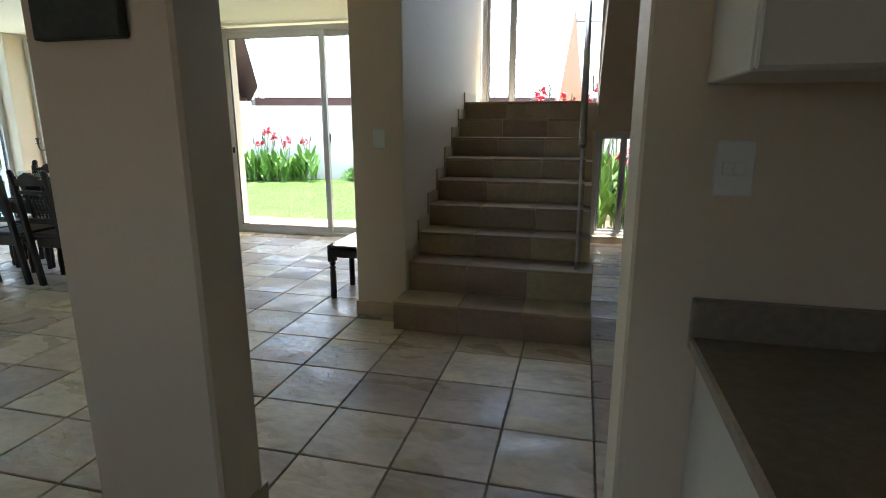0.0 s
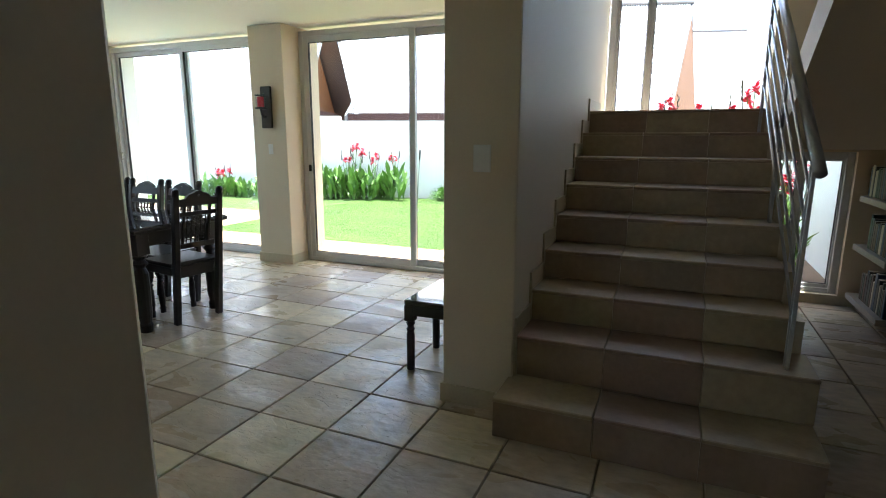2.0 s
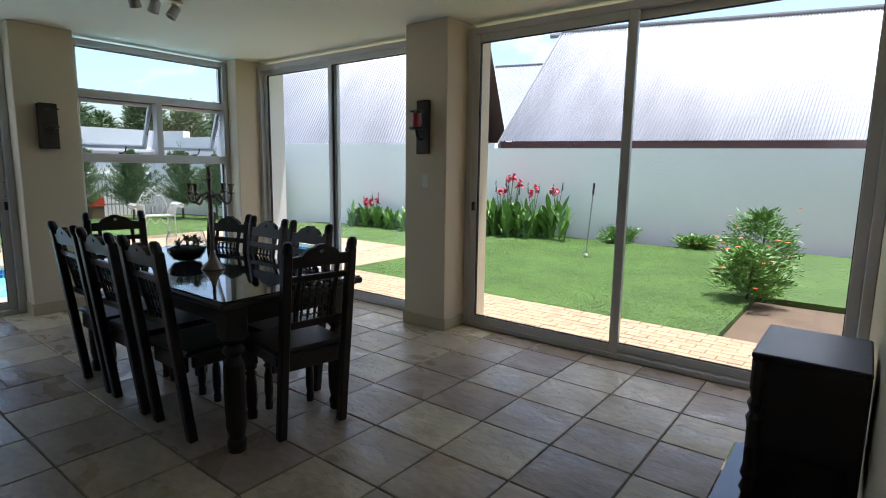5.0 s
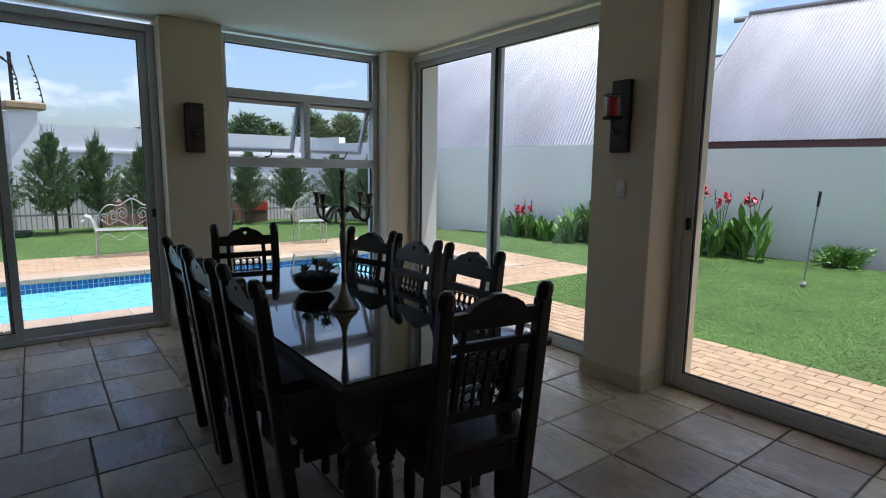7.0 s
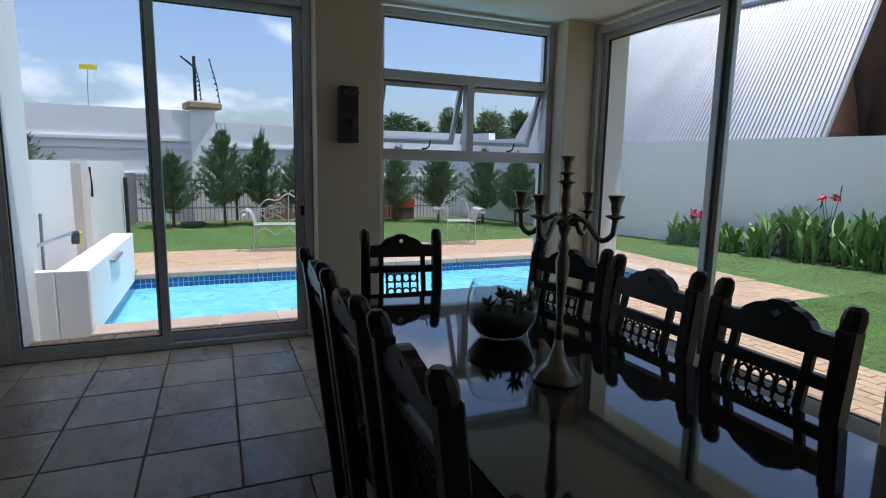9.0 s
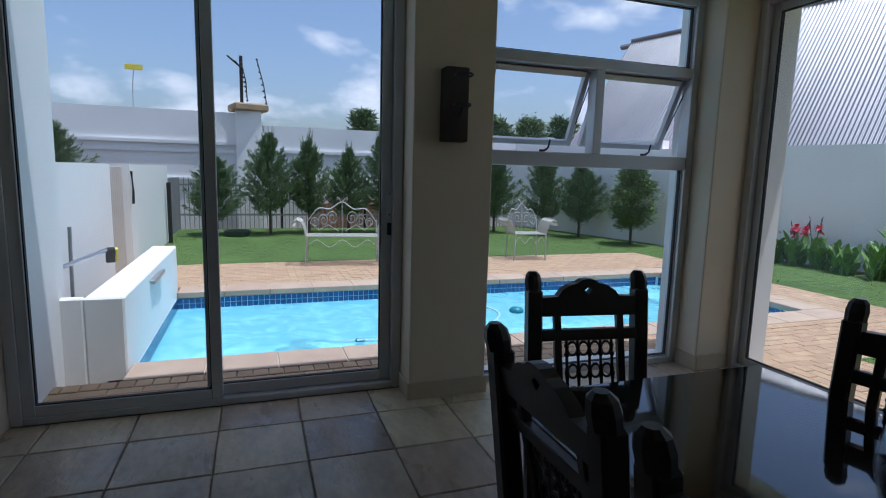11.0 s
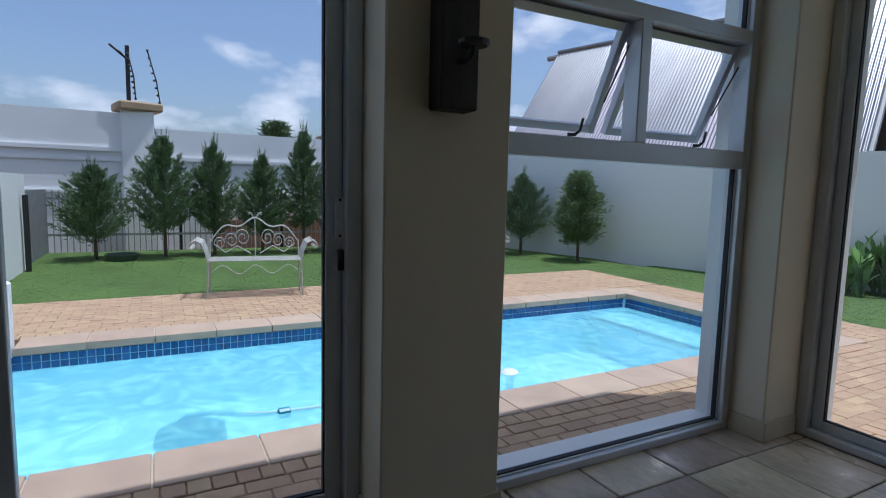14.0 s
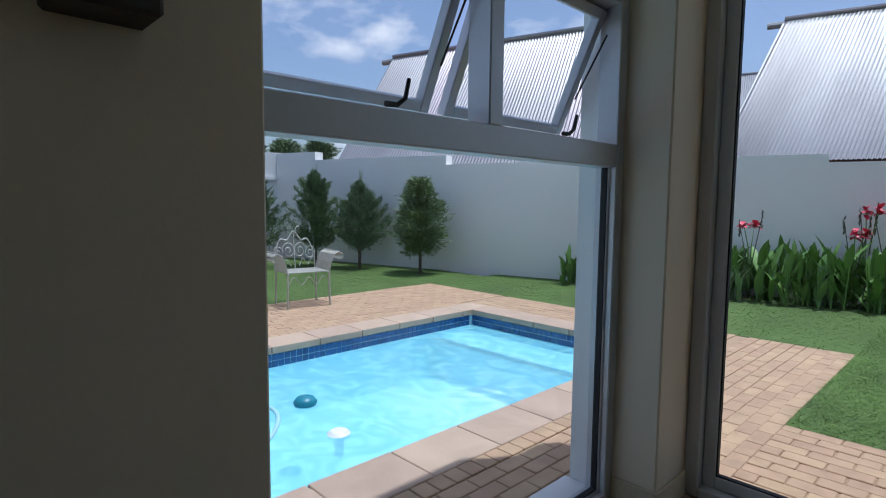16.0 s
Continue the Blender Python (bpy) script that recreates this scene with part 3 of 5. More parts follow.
bowl = thing("terrarium_bowl", "round clear glass bowl planted with succulents", "bowl", m=pose(-4.80, 3.80, 0.7455) @ Matrix.Scale(1.0, 4))
prof = [(0.045, 0.0), (0.078, 0.012), (0.105, 0.05), (0.114, 0.09), (0.110, 0.135), (0.102, 0.165), (0.097, 0.18)]
part("glass", lathe(bmesh.new(), prof + [(0.094, 0.18), (0.099, 0.165), (0.107, 0.134), (0.111, 0.09), (0.102, 0.051), (0.076, 0.015), (0.045, 0.004)], 28, cap=True), GLOBE, bowl, smooth=True)
part("pebbles", lathe(bmesh.new(), [(0.044, 0.006), (0.074, 0.016), (0.099, 0.05), (0.107, 0.075), (0.07, 0.088), (0.01, 0.085)], 24), SOIL, bowl, smooth=True)
rs = random.Random(4)
for cx, cy, cz, n in ((-0.045, 0.03, 0.115, 26), (0.06, 0.02, 0.125, 26), (0.0, -0.05, 0.10, 22), (0.03, 0.06, 0.105, 20)):
    bm = tube(bmesh.new(), [(cx * 0.8, cy * 0.8, 0.07), (cx, cy, cz)], 0.008, 6)
    for i in range(n):
        a, e = rs.uniform(0, 6.28), rs.uniform(0.0, 1.3)
        d = Vector((math.cos(a) * math.cos(e), math.sin(a) * math.cos(e), math.sin(e)))
        L = rs.uniform(0.028, 0.05)
        tube(bm, [Vector((cx, cy, cz)) + d * L * f for f in (0, 0.35, 0.7, 1)], 0.008, 6, 0.15)
    part("succulent", bm, SUCCULENT, bowl)


def sconce(m):
    ob = thing("wall_sconce", "worn dark timber wall sconce with red candle in glass", "sconce", "wall sconces", m=m)
    part("backboard", slab(-0.065, -0.03, 0, 0.065, 0, 0.42, 0.006), RUSTWOOD, ob)
    bm = lathe(bmesh.new(), [(0.055, 0.19), (0.058, 0.195), (0.058, 0.205), (0.02, 0.21)], 16, Matrix.Translation((0, -0.10, 0)))
    tube(bm, [(0, -0.03, 0.12), (0, -0.06, 0.11), (0, -0.09, 0.14), (0, -0.10, 0.195)], 0.012, 8)
    part("bracket", bm, BLACK, ob)
    part("candle", lathe(bmesh.new(), [(0.035, 0.211), (0.035, 0.31), (0.01, 0.308)], 16, Matrix.Translation((0, -0.10, 0))), REDWAX, ob, "red wax candle")
    part("glass_cup", lathe(bmesh.new(), [(0.046, 0.211), (0.05, 0.34), (0.048, 0.34), (0.044, 0.213)], 18, Matrix.Translation((0, -0.10, 0)), cap=False), CLEAR, ob)
    r = bmesh.new()
    torus(r, (0, 0, 0), 0.052, 0.004, 16, 5)
    for v in r.verts:
        v.co = Matrix.Translation((0, -0.10, 0.325)) @ Matrix.Rotation(radians(90), 4, "X") @ v.co
    part("ring", r, BLACK, ob)
    return ob


s1 = sconce(pose(-4.43, 5.597, 1.435))
s2 = thing("wall_sconce", "worn dark timber wall sconce with an empty iron ring", "sconce", "wall sconces", pose(-7.168, 3.828, 1.437, 0, 0, 90))
part("backboard", slab(-0.065, -0.09, 0, 0.065, 0, 0.38, 0.006), RUSTWOOD, s2)
rg2 = bmesh.new()
torus(rg2, (0, 0, 0), 0.046, 0.005, 18, 6)
for v in rg2.verts:
    v.co = Matrix.Translation((0, -0.175, 0.325)) @ Matrix.Rotation(radians(86), 4, "X") @ v.co
tube(rg2, [(0, -0.088, 0.325), (0, -0.13, 0.325)], 0.006, 6)
part("ring", rg2, BLACK, s2, "black iron ring")
bm = lathe(bmesh.new(), [(0.04, 0.17), (0.046, 0.174), (0.046, 0.186), (0.02, 0.19)], 16, Matrix.Translation((0, -0.165, 0)))
tube(bm, [(0, -0.085, 0.14), (0, -0.12, 0.135), (0, -0.155, 0.15), (0, -0.165, 0.175)], 0.011, 8)
part("bracket", bm, BLACK, s2, "black iron candle bracket")


def switch_plate(m, w, h, n, label="white plastic light switch plate on the wall"):
    ob = thing("light_switch", label, "switch", "light switches", m=m)
    part("plate", slab(-w / 2, -0.008, -h / 2, w / 2, 0, h / 2, 0.003), PLASTIC, ob)
    for i in range(n):
        part("rocker", slab(-w * 0.3 + i * w * 0.6 / n, -0.012, -h * 0.12, -w * 0.3 + (i + 0.85) * w * 0.6 / n, -0.008, h * 0.12, 0.001), PLASTIC, ob)
    return ob


switch_plate(pose(-1.29, 3.379, 1.242), 0.085, 0.125, 1)
switch_plate(pose(-4.415, 5.599, 1.22), 0.06, 0.105, 1)
switch_plate(pose(0.336, 1.229, 1.248), 0.082, 0.122, 2, "white plastic double switch plate above the worktop")


def bench():
    ob = thing("wooden_bench", "small dark wooden seat with turned legs beside the stair wall", "bench")
    part("seat", slab(-1.84, 3.63, 0.395, -1.53, 4.16, 0.43, 0.008), BLACKTOP, ob)
    part("apron", slab(-1.82, 3.645, 0.335, -1.55, 3.675, 0.395, 0.004), DARKWOOD, ob)
    part("apron", slab(-1.825, 3.675, 0.335, -1.80, 4.02, 0.395, 0.004), DARKWOOD, ob)
    for x, y in ((-1.812, 3.665), (-1.812, 4.03), (-1.56, 3.665), (-1.56, 4.03)):
        bm = lathe(bmesh.new(), [(0.022, 0), (0.024, 0.02), (0.024, 0.21), (0.02, 0.235), (0.026, 0.25), (0.017, 0.265), (0.027, 0.285), (0.02, 0.3)], 12, Matrix.Translation((x, y, 0)))
        box(bm, x - 0.028, y - 0.028, 0.3, x + 0.028, y + 0.028, 0.395, 0.003)
        part("leg", bm, DARKWOOD, ob)
    cab = part("side_cupboard", slab(-1.79, 4.17, 0.30, -1.50, 4.55, 0.73, 0.005), DARKWOOD, ob)
    part("cupboard_top", slab(-1.815, 4.15, 0.73, -1.50, 4.57, 0.75, 0.005), DARKWOOD, cab)
    part("turned_post", lathe(bmesh.new(), [(0.02, 0), (0.02, 0.5), (0.026, 0.53), (0.016, 0.55), (0.026, 0.58), (0.016, 0.6), (0.022, 0.63), (0.022, 0.73)], 12, Matrix.Translation((-1.79, 4.155, 0))), DARKWOOD, ob)


bench()


def spotlight_bar():
    ob = thing("ceiling_spotlight", "chrome ceiling spotlight bar with swivel heads", "ceiling light", m=pose(-5.5, 4.02, CEIL, 0, 0, 15))
    part("bar", slab(-0.03, -0.22, -0.03, 0.03, 0.22, 0, 0.008), STEEL, ob)
    for y, tilt in ((-0.15, 25), (0.0, -10), (0.15, -30)):
        m = pose(0, y, -0.09, tilt, 12, 0)
        head = part("spot_head", lathe(bmesh.new(), [(0.015, 0.06), (0.032, 0.045), (0.036, -0.03), (0.038, -0.035), (0.03, -0.035), (0.028, -0.02)], 16, m), STEEL, ob)
        part("stem", tube(bmesh.new(), [(0, y, -0.025), (0, y, -0.05)], 0.007), STEEL, head)


spotlight_bar()


# stair rail
def railing():
    ob = thing("stair_railing", "steel stair railing with round handrail and sloping bars", "railing")
    k = 0.163 / 0.27
    def at(y, h):
        return (0.02, y, 0.40 + (y - 3.41) * k + h)
    part("handrail", tube(bmesh.new(), [at(3.36, 0.84), at(5.32, 0.84), (0.02, 5.6, 0.40 + (5.32 - 3.41) * k + 0.86), (0.02, 6.1, 0.40 + (5.32 - 3.41) * k + 0.86)], 0.024, 10), STEEL, ob, smooth=True)
    for y in (3.49, 4.38, 5.28):
        for d in (-0.022, 0.022):
            zb = 0.40 + 0.163 * int((y - 3.41) / 0.27 + 0.001)
            part("post", slab(0.012, y + d - 0.006, zb, 0.028, y + d + 0.006, at(y, 0.82)[2], 0.002), STEEL, ob)
    for h in (0.16, 0.29, 0.42, 0.55, 0.68):
        part("sloping_bar", tube(bmesh.new(), [at(3.47, h), at(5.30, h)], 0.0075, 6), STEEL, ob)


railing()

# bookshelves on the wall beside the low window
setting("wall_study", boxes((1.12, 4.6, -0.01, 1.30, 6.2, 1.27)), PLASTER, "plastered wall under the stairs", "wall")
rb = random.Random(7)
for z in (0.91, 0.53, 0.13):
    sh = thing("wall_shelf", "pale floating wall shelf holding books", "shelf", "wall shelves")
    part("board", slab(0.86, 5.40, z - 0.045, 1.119, 6.15, z, 0.003), SHELF, sh)
    y = 5.42
    while y < (6.1 if z > 0.6 else 5.95):
        t, h, d = rb.uniform(0.025, 0.055), rb.uniform(0.19, 0.27), rb.uniform(0.13, 0.18)
        bk = thing("book", "hardcover book standing upright on the shelf", "book", "books on the shelves")
        part("cover", slab(0.90, y, z + 0.001, 0.90 + d, y + t - 0.002, z + h, 0.003), rb.choice(BOOKS), bk)
        part("pages", slab(0.905, y + 0.004, z + h, 0.895 + d, y + t - 0.006, z + h + 0.0015, 0), BOOKS[2], bk)
        y += t
wl_ = thing("wall_spotlight", "small chrome spotlight on the sloping soffit", "spotlight", m=pose(0.72, 4.35, 1.80, 0, 0, 0))
part("body", lathe(bmesh.new(), [(0.03, 0), (0.045, 0.02), (0.05, 0.09), (0.03, 0.11)], 16), STEEL, wl_)
part("bracket", tube(bmesh.new(), [(0, 0, 0.10), (0, 0, 0.17)], 0.012), STEEL, wl_)
st = thing("side_table", "small brown leather stool with curved cabriole legs", "stool", m=pose(0.93, 3.78, 0))
part("top", lathe(bmesh.new(), [(0.20, 0.40), (0.235, 0.41), (0.24, 0.44), (0.22, 0.47), (0.1, 0.485)], 24), LEATHER, st, smooth=True)
for k in range(4):
    a = radians(45 + 90 * k)
    d = Vector((math.cos(a), math.sin(a), 0))
    part("leg", tube(bmesh.new(), [d * r + Vector((0, 0, z)) for r, z in ((0.19, 0.42), (0.235, 0.34), (0.225, 0.24), (0.19, 0.14), (0.19, 0.06), (0.225, 0.015), (0.24, 0.008))], 0.022, 8, 0.6), DARKWOOD, st, smooth=True)

# kitchen corner
kc = thing("kitchen_counter", "white base cabinet with brown stone worktop", "cabinet")
part("carcass", slab(0.305, -0.6, 0.0, 0.95, 1.225, 0.825, 0.003), MELAMINE, kc)
part("worktop", slab(0.28, -0.62, 0.825, 0.97, 1.2, 0.862, 0.006), WORKTOP, kc, "brown stone worktop")
part("upstand", slab(0.28, 1.2, 0.825, 0.97, 1.228, 0.95, 0.004), WORKTOP, kc)
uc = thing("wall_cabinet", "white melamine wall cabinet above the worktop", "cabinet")
part("body", slab(0.264, 0.909, 1.425, 0.98, 1.228, 2.2, 0.003), MELAMINE, uc)
part("door", slab(0.266, 0.889, 1.428, 0.615, 0.908, 2.195, 0.004), MELAMINE, uc)
part("door", slab(0.62, 0.889, 1.428, 0.975, 0.908, 2.195, 0.004), MELAMINE, uc)
pic = thing("painting", "small dark unframed canvas painting on the pillar", "painting")
part("canvas", slab(-1.445, 1.16, 1.565, -1.165, 1.199, 1.975, 0.004), CANVAS, pic)


# ---- the garden ----
ZP = -0.03  # paving level
GRASS = material("grass_blades", (0.112, 0.215, 0.030), 0.6, scale=1.3, vary=0.42, bump=0, fine=8)
LEAF = material("canna_leaf", (0.14, 0.27, 0.06), 0.45, scale=6, vary=0.3, bump=0.05)
LEAFTREE = material("tree_leaves", (0.115, 0.175, 0.06), 0.6, scale=5, vary=0.35, bump=0)
CONIFER = material("conifer_needles", (0.105, 0.165, 0.072), 0.7, scale=5, vary=0.45, bump=0)
BARK = material("brown_bark", (0.10, 0.07, 0.05), 0.9, scale=20, vary=0.3, bump=0.5)
BUD = material("dark_bud", (0.07, 0.075, 0.05), 0.6, scale=10, vary=0.2, bump=0)
REDBRICK = material("weathered_red_brick", (0.33, 0.17, 0.12), 0.85, scale=5, vary=0.25, bump=0.4)
PETAL = material("coral_red_petal", (0.72, 0.045, 0.10), 0.5, scale=20, vary=0.15, bump=0)
ORANGE = material("orange_petal", (0.75, 0.16, 0.03), 0.5, scale=20, vary=0.15, bump=0)
IRON = material("weathered_white_iron", (0.42, 0.42, 0.38), 0.55, 0.2, 25, 0.2, 0.1)
ROOF = material("corrugated_metal", (0.315, 0.318, 0.33), 0.28, 0.9, 0.9, 0.25, 0.03, stretch=(1, 0.3, 0.3))
DULLROOF = material("weathered_grey_metal", (0.30, 0.31, 0.33), 0.7, 0.2, 0.8, 0.1, 0.02)
FASCIA = material("brown_fascia", (0.10, 0.05, 0.04), 0.7, scale=4, vary=0.2)
TIMBER = material("orange_timber", (0.30, 0.135, 0.05), 0.6, scale=5, vary=0.25, bump=0.1, stretch=(1, 1, 0.2))
MOSAIC = material("blue_mosaic_tile", (0.02, 0.085, 0.24), 0.15, scale=15, vary=0.5, bump=0)
CAPSTONE = material("tan_capping", (0.34, 0.25, 0.15), 0.8, scale=6, vary=0.2)
GREYMETAL = material("grey_galvanised", (0.32, 0.33, 0.33), 0.5, 0.5, 6, 0.15)
GATE = material("beige_gate_panel", (0.50, 0.45, 0.40), 0.6, scale=3, vary=0.1)
YELLOW = material("yellow_sign", (0.75, 0.62, 0.05), 0.5, scale=3, vary=0.05, bump=0)
TEAL = material("teal_plastic", (0.015, 0.20, 0.28), 0.4, scale=3, vary=0.1, bump=0)
HOSE = material("pale_blue_hose", (0.35, 0.60, 0.66), 0.45, scale=3, vary=0.1, bump=0)
SAND = material("bedding_sand", (0.36, 0.25, 0.16), 0.95, scale=20, vary=0.2)
# white plaster with the boundary wall's shaded side put into a greyer colour
WALLGREY = material("shade_toned_white_plaster", (0.73, 0.74, 0.74), 0.8, scale=0.8, vary=0.10, bump=0.35, fine=40)
MORTAR = material("pale_mortar", (0.50, 0.42, 0.33), 0.9, scale=15, vary=0.15, bump=0.3)
GREYTUB = material("dark_green_tub", (0.05, 0.075, 0.06), 0.5, scale=5, vary=0.2, bump=0.05)
REDPLASTIC = material("red_plastic", (0.55, 0.06, 0.03), 0.5, scale=4, vary=0.15, bump=0.05)
EARTH = material("brown_earth", (0.13, 0.085, 0.055), 0.95, scale=5, vary=0.3, bump=0.8)

PX0, PY0, PX1, PY1 = -10.42, 2.04, -8.26, 8.12
g = bmesh.new()
for s in ((-400, -400, -1, PX0 - 0.1, 400, -0.1), (PX1 + 0.1, -400, -1, 400, 400, -0.1), (PX0 - 0.1, -400, -1, PX1 + 0.1, PY0 - 0.1, -0.1), (PX0 - 0.1, PY1 + 0.1, -1, PX1 + 0.1, 400, -0.1)):
    box(g, *s)
setting("ground", g, EARTH, "bare brown garden earth", "ground")
LAWNS = ((-16.9, 1.1, -12.25, 10.4), (-12.25, 9.15, -7.05, 12.0), (-7.05, 7.08, -2.45, 12.4), (-2.45, 9.0, 1.0, 13.2), (-12.25, 12.0, -7.05, 12.3))
setting("lawn", boxes(*[(a, b, -0.12, c, d, -0.035) for a, b, c, d in LAWNS]), LAWN, "green mown lawn", "lawn")
PAVED = ((-12.25, -0.6, -10.72, 9.15), (-7.96, -0.6, -7.3, 9.15), (-10.72, 8.42, -7.96, 9.15), (-7.3, 5.95, -7.05, 9.15), (-7.05, 5.95, -1.2, 7.08))
setting("paving_bed", boxes(*[(a, b, -0.12, c, d, ZP - 0.009) for a, b, c, d in PAVED]), SAND, "sandy joints under the paving", "paving")
# pool
setting("pool_shell", boxes((PX0 - 0.12, PY0 - 0.12, -1.2, PX1 + 0.12, PY1 + 0.12, -0.66), (PX0 - 0.12, PY0 - 0.12, -0.66, PX0, PY1 + 0.12, -0.085), (PX1, PY0 - 0.12, -0.66, PX1 + 0.12, PY1 + 0.12, -0.085), (PX0, PY0 - 0.12, -0.66, PX1, PY0, -0.085), (PX0, PY1, -0.66, PX1, PY1 + 0.12, -0.085), (PX0, 7.55, -0.66, PX1, PY1, -0.255)), POOLSHELL, "pale blue plastered pool basin with a step", "pool")
setting("pool_step_edge", boxes(*[(PX0 + 0.04 + 0.072 * i, 7.53, -0.275, PX0 + 0.10 + 0.072 * i, 7.58, -0.248) for i in range(29)]), MOSAIC, "dark mosaic edge of the pool step", "pool")
wat = bmesh.new()
NX, NY = 22, 60
wv = [[wat.verts.new((PX0 + (PX1 - PX0) * i / NX, PY0 + (PY1 - PY0) * j / NY, -0.192 + 0.004 * noise.noise((i * 0.9, j * 0.9, 0)))) for j in range(NY + 1)] for i in range(NX + 1)]
for i in range(NX):
    for j in range(NY):
        wat.faces.new((wv[i][j], wv[i + 1][j], wv[i + 1][j + 1], wv[i][j + 1]))
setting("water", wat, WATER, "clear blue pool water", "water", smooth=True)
mos = bmesh.new()
TP, T = 0.057, 0.0505
for row in range(2):
    z1 = -0.085 - row * TP
    for j in range(int((PY1 - PY0) / TP)):
        box(mos, PX0 - 0.002, PY0 + j * TP, z1 - T, PX0 + 0.006, PY0 + j * TP + T, z1)
        box(mos, PX1 - 0.006, PY0 + j * TP, z1 - T, PX1 + 0.002, PY0 + j * TP + T, z1)
    for i in range(int((PX1 - PX0 - 0.02) / TP)):
        box(mos, PX0 + 0.012 + i * TP, PY1 - 0.006, z1 - T, PX0 + 0.012 + i * TP + T, PY1 + 0.002, z1)
        box(mos, PX0 + 0.012 + i * TP, PY0 - 0.002, z1 - T, PX0 + 0.012 + i * TP + T, PY0 + 0.006, z1)
tagged(part("mosaic_band", mos, MOSAIC), "band of small dark blue mosaic tiles at the waterline", "mosaic", kind="stuff")
spill = setting("spill_wall", boxes((-10.54, 1.81, -0.12, -8.14, 2.035, 0.455), bevel=0.012), PLASTER_OUT, "low white plastered water feature wall", "wall")
part("spout", slab(-9.50, 2.035, 0.36, -9.0, 2.075, 0.39, 0.003), STEEL, spill, "steel water blade spout")
setting("spill_side", boxes((-8.20, 1.40, -0.12, -8.14, 1.81, 0.455), bevel=0.01), PLASTER_OUT, "end of the low white wall", "wall")

# walls round the garden
WA = math.atan(0.29)
WM = Matrix.Translation((-14.6, 10.05, 0)) @ Matrix.Rotation(WA, 4, "Z")
gw = bmesh.new()
for u0, u1, top in ((-3.2, -1.7, 2.20), (-1.7, 1.4, 2.03), (1.4, 7.0, 1.86), (7.0, 24, 1.75)):
    box(gw, u0, 0, -0.3, u1, 0.23, top, 0.0, WM)
setting("wall_garden", gw, PLASTER_OUT, "white plastered stepped garden wall", "wall")
bw = boxes((-17.6, -30, -0.3, -17.3, 2.45, 2.46), (-17.6, 2.98, -0.3, -17.3, 9.4, 2.22))
box(bw, -17.3, -30, 1.76, -17.25, 2.45, 1.83)
box(bw, -17.3, -30, 1.58, -17.27, 2.45, 1.62)
box(bw, -17.3, 2.98, 1.63, -17.25, 9.4, 1.70)
box(bw, -17.3, -30, 1.0, -17.25, 9.4, 1.05)
setting("wall_boundary", bw, WALLGREY, "white plastered boundary wall with ledges", "wall")
pl = thing("gate_pillar", "white plastered pillar with tan capping stone", "pillar")
part("shaft", boxes((-17.65, 2.45, -0.1, -17.12, 2.98, 2.5), bevel=0.01), PLASTER_OUT, pl)
part("cap", box(bmesh.new(), -0.36, -0.36, 2.5, 0.36, 0.36, 2.66, 0.03, pose(-17.38, 2.71, 0, 0, 0, 14)), CAPSTONE, pl, "tan capping stone")
ef = thing("electric_fence_post", "dark steel electric fence post with insulators", "fence post")
part("post", slab(-17.33, 2.55, 2.66, -17.27, 2.62, 3.67, 0.004), BLACK, ef)
for y0, y1, z0, z1 in ((2.60, 2.70, 3.5, 2.72), (2.91, 3.11, 3.6, 2.55), (2.33, 2.57, 3.62, 3.42)):
    bm = tube(bmesh.new(), [(-17.2, y0, z0), (-17.15, (y0 + y1) / 2 + 0.03, (z0 + z1) / 2), (-17.15, y1, z1)], 0.012, 6)
    for k in range(9):
        f = k / 8
        lathe(bm, [(0.012, -0.02), (0.03, 0), (0.012, 0.02)], 8, Matrix.Translation((-17.17, y0 + (y1 - y0) * f, z0 + (z1 - z0) * f)))
    part("insulator_arm", bm, BLACK, ef)
pl2 = thing("gate_pillar", "low white pillar with tan capping stone behind the wall", "pillar")
part("shaft", boxes((-18.1, 6.33, -0.1, -17.65, 6.75, 2.26), bevel=0.01), PLASTER_OUT, pl2)
part("cap", boxes((-18.15, 6.26, 2.26, -17.61, 6.80, 2.36), bevel=0.02), CAPSTONE, pl2, "tan capping stone")
sg = thing("warning_sign", "small yellow sign on a thin wire above the wall", "sign")
part("plate", boxes((-17.46, 0.33, 3.23, -17.45, 0.66, 3.34)), YELLOW, sg)
part("wire", tube(bmesh.new(), [(-17.455, 0.45, 2.46), (-17.455, 0.46, 2.9), (-17.455, 0.49, 3.24)], 0.008), GREYMETAL, sg)
sw = setting("wall_service", boxes((-15.0, 1.15, -0.1, -11.95, 1.37, 1.28), (-11.0, 1.15, -0.1, -8.2, 1.37, 1.28)), PLASTER_OUT, "white plastered service yard wall", "wall")
gt = thing("slatted_gate", "beige slatted garden gate with dark bolt", "gate")
for i in range(10):
    part("slat", slab(-11.94 + i * 0.094, 1.25, 0.0, -11.94 + i * 0.094 + 0.086, 1.29, 1.25, 0.003), GATE, gt)
part("bolt", tube(bmesh.new(), [(-11.98, 1.385, 1.2), (-11.97, 1.40, 0.95), (-12.0, 1.39, 0.8)], 0.015), BLACK, gt)
fn = thing("palisade_fence", "white palisade fence behind the young trees", "fence")
part("corner_post", slab(-14.68, 1.40, -0.05, -14.62, 1.46, 1.0, 0.004), BLACK, fn)
for z in (0.25, 0.88):
    part("rail", slab(-16.93, 1.2, z, -16.90, 9.0, z + 0.04, 0), GREYMETAL, fn)
pal = bmesh.new()
for i in range(85):
    y = 1.22 + i * 0.092
    box(pal, -16.90, y, -0.05, -16.885, y + 0.017, 1.05)
